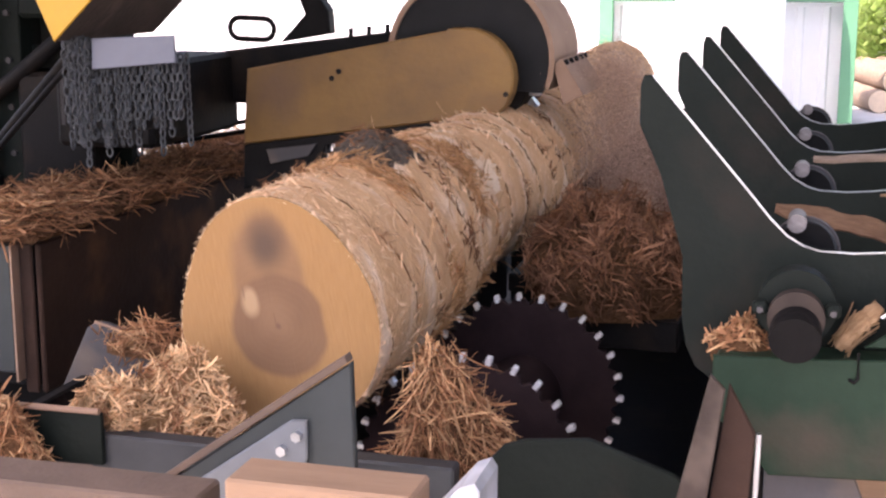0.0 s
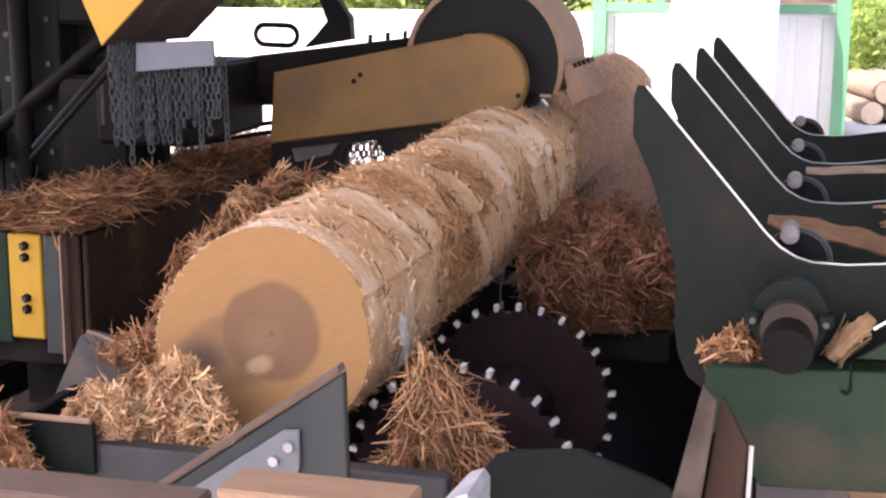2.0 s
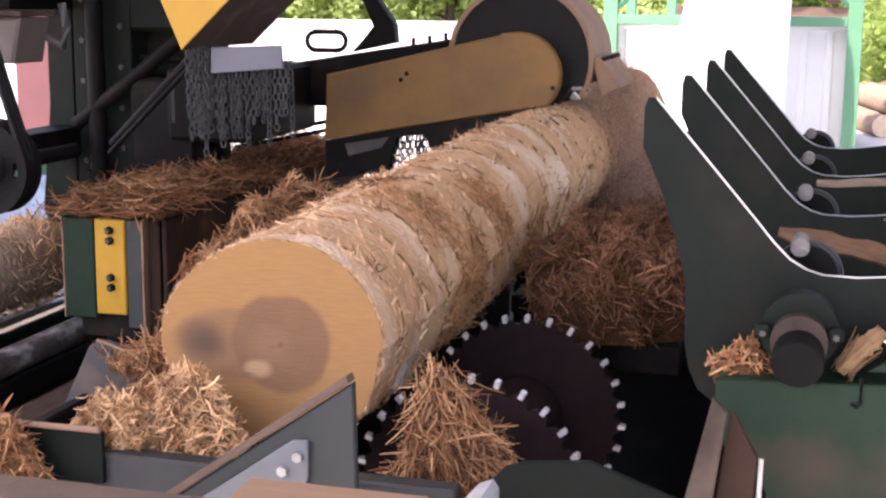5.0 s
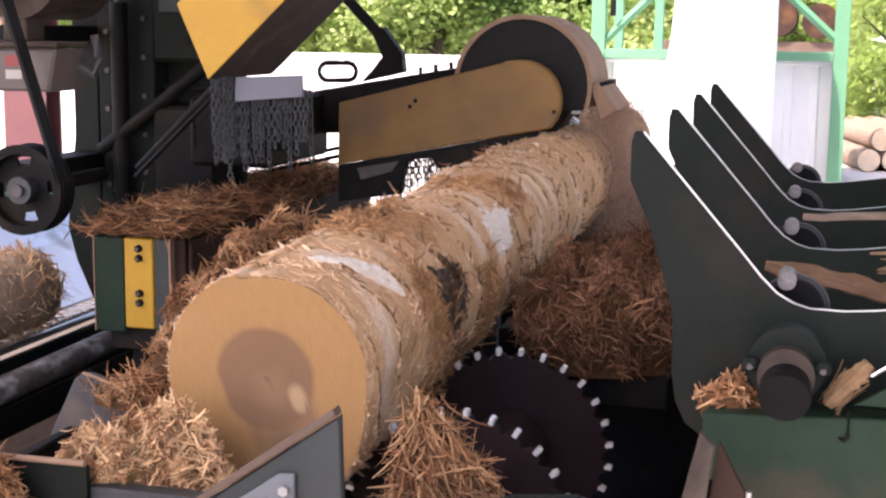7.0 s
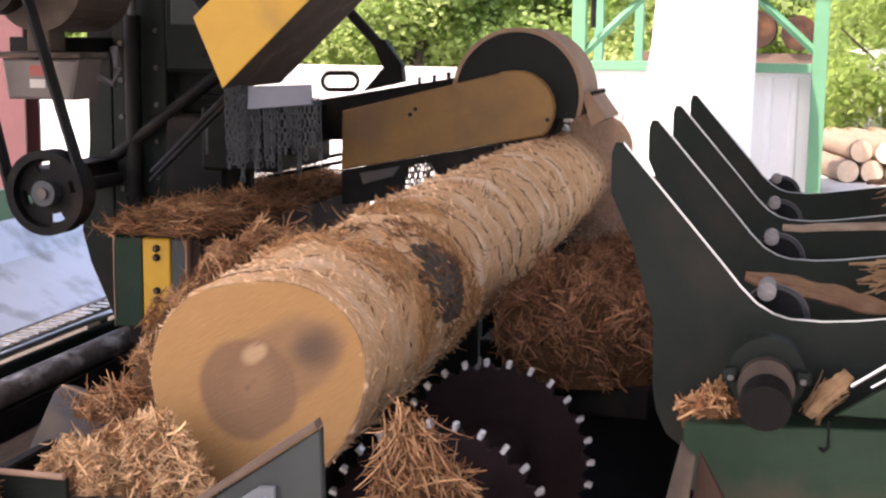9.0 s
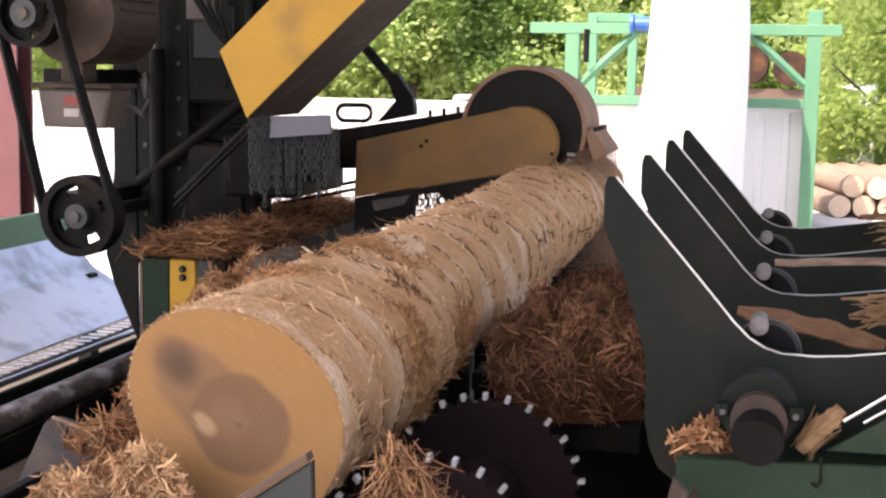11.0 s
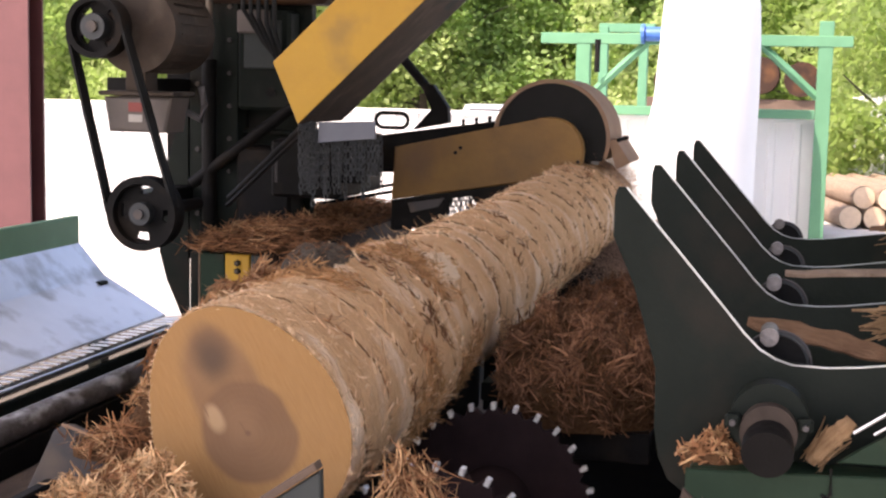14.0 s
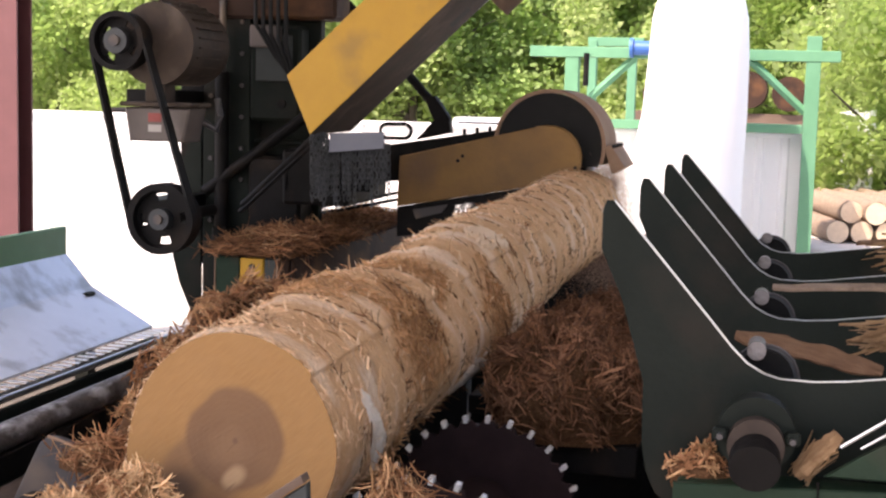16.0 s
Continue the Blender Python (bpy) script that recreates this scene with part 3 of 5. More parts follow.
# ---- debarker, fixed parts ----
ARM = [(-0.365, 2.07), (-0.365, 2.155)] + [(-0.358, 2.178), (-0.342, 2.178)] + [(-0.12, 1.925), (-0.075, 1.872)] + \
      [(-0.04, 1.838), (-0.005, 1.818), (0.03, 1.808), (0.10, 1.806), (0.17, 1.812), (0.50, 1.86), (0.50, 1.60), (0.30, 1.50), (-0.15, 1.47),
       (-0.185, 1.50), (-0.225, 1.53), (-0.248, 1.58), (-0.258, 1.64), (-0.258, 1.78), (-0.315, 1.96)]


def build_arm(y):
    a = thing("loader_arm", (0, y, 0), "dark green steel loading arm with a highlight strip along its edge", "loader arm", "row of loading arms")
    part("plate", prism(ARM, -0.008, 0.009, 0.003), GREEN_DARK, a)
    # thin bright strip modelled in place of the highlight on the plate's edge
    edge = [(-0.340, 2.1765), (-0.12, 1.9235), (-0.075, 1.8705), (-0.04, 1.8365), (-0.005, 1.8165), (0.03, 1.8065), (0.10, 1.8045), (0.17, 1.8105), (0.498, 1.8585)]
    rib = [(x + 0.0025, z + 0.003) for x, z in edge]
    part("highlight_strip", prism(edge + rib[::-1], -0.0085, -0.003, 0), STEEL, a, "thin bright strip standing in for the edge highlight")
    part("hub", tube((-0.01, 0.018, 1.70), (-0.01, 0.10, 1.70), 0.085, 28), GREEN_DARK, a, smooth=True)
    part("roller", tube((-0.02, 0.05, 1.855), (-0.02, 0.22, 1.84), 0.021, 16), PIPE, a, "scuffed steel roller", smooth=True)
    ring = part("bearing", tube((0.0, 0.12, 1.785), (0.0, 0.15, 1.785), 0.072, 28), GREY_DARK, a, smooth=True)
    part("bearing_rim", bent([(0.074 * math.cos(k * math.tau / 32), 0.118, 1.785 + 0.074 * math.sin(k * math.tau / 32)) for k in range(32)], 0.0035, 6, closed=True), GREY, ring, smooth=True)
    part("bearing_cap", tube((0.0, 0.105, 1.785), (0.0, 0.119, 1.785), 0.064, 28), BLACK, ring, smooth=True)
    return a


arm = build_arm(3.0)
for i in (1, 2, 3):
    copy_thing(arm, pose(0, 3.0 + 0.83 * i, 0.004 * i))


def build_arm_base():
    b = thing("arm_base", (0, 0, 0), "green painted steel box carrying the arm shaft", "machine base")
    poly = [(-0.176, 1.60), (0.55, 1.63), (0.55, 1.37), (-0.05, 1.345), (-0.085, 1.39), (-0.176, 1.475)]
    part("front_plate", prism(poly, 2.84, 2.86, 0.003), GREEN, b)
    part("shelf", box(-0.17, 0.55, 2.865, 2.98, 1.585, 1.60), GREEN, b)
    part("side_gusset", prism([(0.13, 1.632), (0.55, 1.635), (0.55, 1.90), (0.48, 1.86), (0.20, 1.68)], 2.87, 2.885, 0.003), GREEN, b)
    part("edge_wire", bent([(0.16, 2.862, 1.70), (0.25, 2.862, 1.765), (0.4, 2.862, 1.84)], 0.004, 6), STEEL, b)
    part("edge_wire", bent([(0.20, 2.862, 1.70), (0.28, 2.862, 1.755), (0.4, 2.862, 1.80)], 0.003, 6), STEEL, b)
    part("hook", bent([(0.118, 2.835, 1.63), (0.120, 2.835, 1.575), (0.112, 2.835, 1.565), (0.102, 2.835, 1.572)], 0.004, 6), BLACK, b)
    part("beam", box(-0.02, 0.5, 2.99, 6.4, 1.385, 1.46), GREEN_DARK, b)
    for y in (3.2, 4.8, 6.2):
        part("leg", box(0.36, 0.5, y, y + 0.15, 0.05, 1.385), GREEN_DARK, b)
    part("shaft", tube((-0.01, 2.83, 1.70), (-0.01, 5.9, 1.70), 0.034, 20), GREY_DARK, b, smooth=True)
    cap = part("shaft_end", tube((-0.01, 2.76, 1.665), (-0.01, 2.835, 1.685), 0.052, 28), BLACK, b, smooth=True)
    part("clamp", tube((-0.01, 2.80, 1.70), (-0.01, 2.838, 1.70), 0.058, 28), GRIME, b, smooth=True)
    part("bearing_housing", tube((-0.01, 2.842, 1.715), (-0.01, 2.90, 1.715), 0.080, 28), GREEN_DARK, b, smooth=True)
    for x in (-0.083, 0.063):
        part("clamp_ear", box(x - 0.016, x + 0.016, 2.805, 2.838, 1.705, 1.732), GREEN_DARK, b)
        part("bolt", tube((x, 2.795, 1.717), (x, 2.805, 1.717), 0.007, 6), GREY, b)
    return b


build_arm_base()


def build_chip_wall():
    """Dark pit walls, plates and channel under the log."""
    p = thing("debarker_bed", (0, 0, 0), "dark grimy steel bed and pit below the log", "machine bed")
    part("pit_wall", box(-0.10, -0.07, 3.02, 9.0, 0.1, 1.40), BLACK, p)
    part("pit_floor", box(-2.1, -0.11, 2.9, 9.0, 0.06, 0.12), BLACK, p)
    part("left_wall", box(-2.06, -2.02, 2.9, 9.2, 0.13, 1.22), BLACK, p)
    part("chip_shelf", box(-1.0, -0.42, 4.75, 5.6, 1.06, 1.172), BLACK, p)
    part("chip_shelf_far", box(-1.25, -0.12, 5.7, 9.2, 1.02, 1.10), BLACK, p)
    part("front_plate", prism([(-0.75, 0.9), (-0.75, 1.20), (-0.66, 1.305), (-0.61, 1.322), (-0.46, 1.338), (-0.26, 1.27), (-0.20, 1.22), (-0.20, 0.9)], 2.98, 3.0, 0.003), GREEN_DARK, p)
    part("cross_channel", box(-2.3, -0.78, 2.977, 3.04, 1.03, 1.235), GREY_DARK, p)
    part("channel_ledge", box(-2.3, -1.72, 2.85, 2.957, 1.150, 1.162), BROWN_DUST, p)
    part("channel_panel", box(-2.3, -1.70, 2.9585, 2.975, 1.16, 1.296, 0.002), GREEN_DARK, p)
    part("channel_rod", tube((-2.3, 2.95, 1.301), (-1.70, 2.95, 1.306), 0.0085, 10), TAN_DUST, p, "dusty pale rod along the channel")
    part("end_wall", box(-2.0, -0.11, 9.21, 9.25, 0.1, 1.5), BLACK, p)
    part("bed_foot", box(-1.9, -0.5, 3.3, 3.6, 0.05, 0.058), BLACK, p)
    return p


build_chip_wall()


def build_end_stop():
    e = thing("end_stop_plate", (0, 0, 0), "grey angled steel stop plate with a bolted pale bracket", "machine plate")
    poly = [(-0.905, 1.595), (-0.897, 1.34), (-0.93, 1.12), (-1.52, 1.12), (-1.52, 1.155)]
    part("plate", prism(poly, 2.60, 2.625, 0.003), SLATE, e)
    part("edge_strip", prism([(-0.908, 1.597), (-1.52, 1.160), (-1.528, 1.172), (-0.915, 1.612)], 2.59, 2.63, 0.002), BROWN_DUST, e, "dusty top edge")
    br = part("bracket", prism([(-1.00, 1.465), (-1.035, 1.462), (-1.42, 1.19), (-1.42, 1.12), (-1.10, 1.12), (-1.0, 1.38)], 2.585, 2.597, 0.003), BRACKET, e, "pale bolted bracket")
    for x, z in ((-1.02, 1.43), (-1.055, 1.395)):
        part("bolt", tube((x, 2.57, z), (x, 2.585, z), 0.012, 6), STEEL, br)
    part("stand", box(-1.35, -1.15, 2.63, 2.66, 0.05, 1.3), GREY_DARK, e)
    return e


build_end_stop()


def build_front_rail():
    f = thing("front_rail", (0, 0, 0), "dusty pale brown timber rail in front of the log end", "rail")
    part("board", box(-2.2, -1.05, 2.14, 2.26, 1.30, 1.452), BROWN_DUST, f)
    part("upright", box(-1.9, -1.8, 2.16, 2.24, 0.05, 1.30), GREY_DARK, f)
    g = thing("front_board", (0, 0, 0), "raw brown board held by a grey steel channel", "board")
    part("plank", box(-0.98, -0.63, 2.12, 2.24, 1.40, 1.510), BOARD, g)
    part("channel", prism([(-0.63, 1.44), (-0.54, 1.545), (-0.515, 1.555), (-0.505, 1.54), (-0.505, 1.40), (-0.63, 1.40)], 2.10, 2.24, 0.004), GALV, g, "grey steel channel end")
    part("prop", box(-0.85, -0.78, 2.13, 2.23, 0.05, 1.40), GREY_DARK, g)
    h = thing("hose_fitting", (0, 0, 0), "white ringed black hose fitting", "hose")
    part("hose", bent([(-0.40, 2.2, 1.32), (-0.40, 2.2, 1.44), (-0.375, 2.2, 1.475), (-0.34, 2.2, 1.455), (-0.30, 2.2, 1.36), (-0.30, 2.2, 1.0), (-0.30, 2.2, 0.06)], 0.022, 12), BLACK, h, smooth=True)
    part("ring", bent([(-0.425, 2.19, 1.44), (-0.405, 2.19, 1.488), (-0.37, 2.19, 1.502), (-0.325, 2.19, 1.47)], 0.006, 8), PALE, h)


build_front_rail()


def build_side_post():
    s = thing("side_post", (0, 0, 0), "dust-coated slanted steel guard below the arms", "machine plate")
    part("flange", prism([(-0.165, 1.63), (-0.135, 1.60), (-0.20, 1.05), (-0.29, 1.05)], 2.60, 2.615, 0.003), GRIME, s)
    part("web", prism([(-0.13, 1.60), (-0.075, 1.50), (-0.10, 1.05), (-0.195, 1.05)], 2.64, 2.66, 0.003), RUST, s)
    part("rod", tube((-0.068, 2.65, 1.50), (-0.075, 2.65, 1.05), 0.006, 8), STEEL, s)
    part("foot", box(-0.26, -0.08, 2.58, 2.66, 0.05, 1.05), RUST, s)
    part("chute", prism([(-0.06, 1.44), (0.12, 1.36), (0.18, 1.2), (-0.06, 1.25)], 2.90, 2.92, 0.003), GREY, s)
    return s


build_side_post()
# pale baulks added to give the bright sunlit patch under the arm base
pb = thing("sunlit_patch_timber", (0, 0, 0), "pale timber baulk standing in for the sunlit patch below the arm base", "timber")
for dy in (0.0, 0.16):
    part("baulk", box(0.02, 0.6, 3.25 + dy, 3.39 + dy, 1.12 + dy * 0.2, 1.24 + dy * 0.2), BOARD, pb)
part("trestle", box(0.2, 0.3, 3.27, 3.53, 0.05, 1.119), GREY_DARK, pb)

# grey plate and left conveyor pipes beside the log end
gp = thing("guard_plate", (0, 0, 0), "bent grey steel guard plate beside the log end", "machine plate")
part("plate", prism([(-2.16, 1.10), (-2.03, 1.365), (-2.0, 1.385), (-1.97, 1.385), (-1.80, 1.34), (-1.56, 1.15), (-1.56, 1.10)], 3.48, 3.50, 0.003), GREY, gp)
part("lip", tube((-2.0, 3.475, 1.388), (-1.66, 3.475, 1.30), 0.005, 6), TAN_DUST, gp)
part("foot", box(-2.1, -1.95, 3.51, 3.55, 0.12, 1.2), GREY_DARK, gp)


def build_track():
    t = thing("carriage_track", (0, 0, 0), "heavy dusty steel carriage track with round rail", "rail track")
    part("beam", box(-3.62, -2.25, 2.0, 11.2, 0.05, 0.60), BLACK, t)
    part("round_rail", tube((-3.36, 2.0, 0.79), (-3.36, 11.2, 0.79), 0.062, 20), PIPE, t, "scuffed grey round rail", smooth=True)
    part("rail_seat", box(-3.42, -3.30, 2.0, 11.2, 0.60, 0.735), BLACK, t)
    part("timber", box(-3.08, -2.90, 2.0, 11.2, 0.604, 0.72, 0.01), TIMBER, t, "dirty dark timber along the track")
    part("inner_rail", tube((-2.62, 2.0, 0.70), (-2.62, 11.2, 0.70), 0.05, 16), RUST, t, smooth=True)
    part("inner_timber", box(-2.5, -2.28, 2.0, 11.2, 0.604, 0.70, 0.01), TIMBER, t)
    return t


build_track()


def build_chute():
    """Long sheet-metal trough beside the track, with a slotted lower edge."""
    c = thing("side_chute", (0, 0, 0), "galvanised sheet trough with green back flange and slotted edge", "conveyor trough")
    part("flange", box(-4.50, -4.46, 3.5, 8.0, 1.28, 1.48), GREEN_POST, c, "pale green painted back flange")
    me = prism([(-4.455, 1.30), (-4.28, 1.10), (-3.85, 0.865), (-3.85, 0.85), (-4.29, 1.08), (-4.47, 1.28)], 3.5, 7.99, 0)
    part("sheet", me, GALV, c, "scratched galvanised sheet")
    slot = part("bar", box(-3.845, -3.735, 0, 0.034, 0.842, 0.848, 0), GALV, c)
    slot.location = (0, 3.6, 0)
    for i in range(1, 48):
        again(slot, Matrix.Translation((0, 3.6 + i * 0.092, 0)), c)
    part("tray", box(-3.846, -3.735, 3.5, 7.98, 0.78, 0.80), BLACK, c)
    part("edge_rail", tube((-3.71, 3.5, 0.815), (-3.71, 8.02, 0.815), 0.018, 10), STEEL, c)
    part("lower_plate", box(-3.70, -3.66, 3.5, 8.0, 0.45, 0.78), GREEN_DARK, c)
    part("lower_edge", tube((-3.645, 3.5, 0.72), (-3.645, 8.0, 0.72), 0.010, 8), STEEL, c)
    for y in (4.0, 6.0, 7.8):
        part("leg", box(-4.3, -4.2, y, y + 0.1, 0.05, 1.08), GREEN_DARK, c)
    return c


build_chute()
raw_log = build_log("raw_log", 0.20, 3.2, "bark-covered log sliding along the sheet trough", seed=4)
# torn fibre at the log end; its cream colour also replaces missing sunlight
rng_r = random.Random(61)
ends = []
for _ in range(900):
    ang, along = rng_r.uniform(0, math.tau), 3.2 - 0.55 * rng_r.random() ** 2
    out = Vector((math.cos(ang), 0, math.sin(ang)))
    ends.append((out * 0.205 + Vector((0, along, 0)), Vector((rng_r.gauss(0, .5), rng_r.uniform(-1, 1), rng_r.gauss(0, .5))) + out * rng_r.uniform(0, .5)))
fluff_v, fluff_f = strips(rng_r, ends, 0.10, 0.009, 0.5)
part("loose_fibre", raw(fluff_v, fluff_f), STRIP_P, raw_log, "torn pale fibre on the log end, its cream colour also standing in for sunlight", kind="stuff")


# ---- heaps of shreds ----
heap("bark_shred_heap", (-0.70, 5.0, 1.205, 0.41, 0.52, 0.265, 3.6), MOUND_A, [(STRIP_R, 0.65), (STRIP_C, 0.35)], 6400, 0.085, 0.0075,
     "heap of reddish-brown bark shreds beside the log", 21, rough=0.07, under=0.36, lift=0.07)
heap("far_shred_heap", (-0.74, 6.9, 1.09, 0.52, 1.5, 0.22, 2.6), MOUND_A, [(STRIP_R, 0.6), (STRIP_C, 0.4)], 4500, 0.13, 0.008,
     "farther heap of dark bark shreds", 22, rough=0.045, lift=0.05)
heap("pale_shred_heap", (-1.60, 3.14, 1.04, 0.31, 0.15, 0.36, 1.6), MOUND_B, [(STRIP_P, 0.62), (STRIP_B, 0.23), (STRIP_A, 0.15)], 5200, 0.048, 0.0062,
     "heap of pale shredded fibre under the log end", 23, lean=(0.04, 0.04, 0), rough=0.045, drape=0.2, under=0.25, lift=0.035, clump=14)
heap("pale_shred_tongue", (-1.71, 3.10, 1.20, 0.16, 0.11, 0.11, 2.4), MOUND_B, [(STRIP_P, 0.6), (STRIP_B, 0.3), (STRIP_A, 0.1)], 2400, 0.045, 0.0062,
     "overhanging tongue of cream shredded fibre", 33, rough=0.035, drape=0.2, under=0.35, lift=0.03, clump=14)
heap("hanging_shred_heap", (-0.80, 3.22, 0.98, 0.23, 0.12, 0.44, 1.5), MOUND_A, [(STRIP_B, 0.45), (STRIP_A, 0.35), (STRIP_C, 0.2)], 2600, 0.12, 0.0055,
     "tuft of hanging brown shreds in front of the toothed rotor", 24, lean=(-0.10, 0, 0), rough=0.05, drape=0.75, lift=0.035, clump=14)
heap("corner_shred_heap", (-1.94, 2.905, 1.166, 0.10, 0.04, 0.15, 2.2), MOUND_A, [(STRIP_A, 0.6), (STRIP_B, 0.4)], 900, 0.06, 0.006,
     "small heap of shreds on the ledge of the steel channel", 25, rough=0.025, drape=0.4, lift=0.025)
heap("ledge_shred_heap", (-1.84, 3.50, 1.325, 0.14, 0.05, 0.05, 1.5), MOUND_A, [(STRIP_A, 0.7), (STRIP_B, 0.3)], 300, 0.09, 0.006,
     "shreds caught on the grey guard plate", 26, rough=0.01, lift=0.02)
side_heap = heap("log_side_heap", (-1.80, 4.5, 1.21, 0.22, 1.15, 0.46, 2.4), MOUND_A, [(STRIP_A, 0.5), (STRIP_B, 0.5)], 5600, 0.065, 0.0065,
     "bank of bark shreds along the far side of the log", 27, rough=0.04, lift=0.04)
heap("shaft_shred_heap", (-0.125, 2.93, 1.60, 0.06, 0.04, 0.05, 1.5), MOUND_A, [(STRIP_A, 0.6), (STRIP_B, 0.4)], 240, 0.045, 0.006,
     "shreds caught below the arm shaft", 28, rough=0.012, lift=0.015)


def build_slab(x, y, z, rx, ry, rz, ln, w, mat, label, seed):
    rng = random.Random(seed)
    verts, faces = [], []
    n = 12
    for i in range(n + 1):
        u = i / n - 0.5
        e = 1 - 0.55 * abs(2 * u) ** 5
        a, c = w * e * rng.uniform(0.75, 1.1) / 2, w * e * rng.uniform(0.75, 1.1) / 2
        z0 = 0.010 * math.cos(u * 3) + rng.uniform(-.002, .002)
        verts += [(u * ln, -a, z0), (u * ln, c, z0), (u * ln, c, z0 + 0.010), (u * ln, rng.uniform(-.2, .2) * a, z0 + 0.017), (u * ln, -a, z0 + 0.010)]
    for i in range(n):
        for k in range(5):
            p, q = i * 5 + k, i * 5 + (k + 1) % 5
            faces.append((p, q, q + 5, p + 5))
    faces += [tuple(range(5)), tuple(range(n * 5 + 4, n * 5 - 1, -1))]
    b = tagged(part("bark_slab", raw(verts, faces), mat), label, "bark slab")
    b.matrix_basis = pose(x, y, z, rx, ry, rz)
    return b


build_slab(0.10, 3.42, 1.790, 55, 11, 2, 0.36, 0.052, SLAB_BARK, "loose brown slab of bark lying across the arms", 3)


def build_splinters(name, x, y, z, ry, rz, ln, w, n, seed, label):
    rng = random.Random(seed)
    seats = [(Vector((rng.gauss(0, ln * 0.16), rng.gauss(0, w * 0.3), rng.gauss(0, w * 0.3))), Vector((1, rng.gauss(0, 0.16), rng.gauss(0, 0.16)))) for _ in range(n)]
    v, f = strips(rng, seats, ln, w * 0.22, 0.22)
    s = tagged(part(name, raw(v, f), SLAB_PALE), label, "bark scrap", kind="stuff")
    s.matrix_basis = pose(x, y, z, 0, ry, rz)
    return s


build_slab(0.118, 2.905, 1.668, 60, -48, 8, 0.125, 0.045, SLAB_PALE, "splintered pale bark slab stuck beside the arm shaft", 12)
build_splinters("bark_scrap", 0.112, 2.91, 1.660, -50, 10, 0.09, 0.035, 36, 9, "splintered pale bark scrap stuck beside the arm shaft")
build_splinters("bark_scrap", 0.34, 3.55, 1.835, -14, -25, 0.20, 0.05, 110, 10, "splintered pale bark scrap lying across the arms")
build_splinters("bark_scrap", 0.62, 4.9, 1.93, -8, -10, 0.35, 0.08, 200, 11, "splintered brown bark scrap on the far arms")
build_slab(0.40, 3.5, 1.80, 30, 6, -25, 0.26, 0.06, SLAB_PALE, "splintered pale bark slab lying across the arms", 4)
build_slab(0.36, 4.3, 1.84, 0, -2, 2, 0.7, 0.12, BARK_LOG, "grey bark slab lying across the arms", 5)
build_slab(0.55, 5.2, 1.90, 0, -4, -20, 0.5, 0.14, SLAB_BARK, "brown bark slab on the far arms", 6)


# ---- toothed rotor that turns the log ----
def build_rotor():
    r = thing("toothed_rotor", (-0.885, 3.55, 1.02), "dark steel twin-disc rotor with bright cutting teeth", "rotor")
    R, N = 0.318, 27
    poly = []
    for i in range(N):
        a = i * 360 / N
        poly += [(R * math.cos(radians(a - 3.2)), R * math.sin(radians(a - 3.2))), (R * math.cos(radians(a + 3.2)), R * math.sin(radians(a + 3.2)))]
        for k in range(1, 5):
            b = a + 3.2 + (360 / N - 6.4) * k / 5
            q = R - 0.020 * math.sin(math.pi * k / 5)
            poly.append((q * math.cos(radians(b)), q * math.sin(radians(b))))
    tooth = None
    for y in (0.0, 0.75):
        bm = prism(poly, y - 0.012, y + 0.013, 0)
        d = part("disc", bm, DISC, r)
        for i in range(N):
            a = i * 360 / N
            m = Matrix.Rotation(-radians(a), 4, "Y") @ Matrix.Translation((R + 0.006, y, 0))
            if tooth is None:
                tooth = part("tooth", box(-0.012, 0.012, -0.014, 0.014, -0.0075, 0.0075, 0.002), TOOTH, d)
                tooth.matrix_basis = m
            else:
                again(tooth, m, d)
    part("hub", tube((0, 0.02, 0), (0, 0.73, 0), 0.13, 28), DISC, r, smooth=True)
    part("axle", tube((0, -0.06, 0), (0, 1.2, 0), 0.05, 20), DISC, r, smooth=True)
    return r


rotor = build_rotor()


# ---- the turning log ----
LR, LL = 0.294, 5.5


PITCH = 0.21
BUMPS = ((-8, 0.80, 22, 0.11, 0.23), (80, 0.90, 42, 0.15, -0.09), (110, 1.55, 45, 0.22, 0.05), (95, 0.52, 60, 0.10, 0.05), (-95, 0.90, 60, 0.12, 0.06),
         (180, 1.10, 60, 0.2, 0.05), (20, 1.35, 50, 0.16, 0.05), (-150, 1.6, 50, 0.2, -0.04), (60, 2.1, 60, 0.2, 0.05), (-60, 2.4, 60, 0.25, 0.05))


def groove_phase(a, y):
    """Turns of the cutter's double spiral, uneven; a whole number is a torn lip."""
    c, s = math.cos(a), math.sin(a)
    return (y + 0.42 * a / math.tau + 0.058 + 0.06 * noise.noise(Vector((c * 0.9, s * 0.9, y * 1.2))) + 0.010 * noise.noise(Vector((c * 5, s * 5, y * 2 + 4)))) / PITCH


def groove_depth(a, y):
    return max(0.22, min(1.0, 0.55 + 1.3 * noise.noise(Vector((math.cos(a) * 1.1, math.sin(a) * 1.1, y * 2.6 + 20)))))


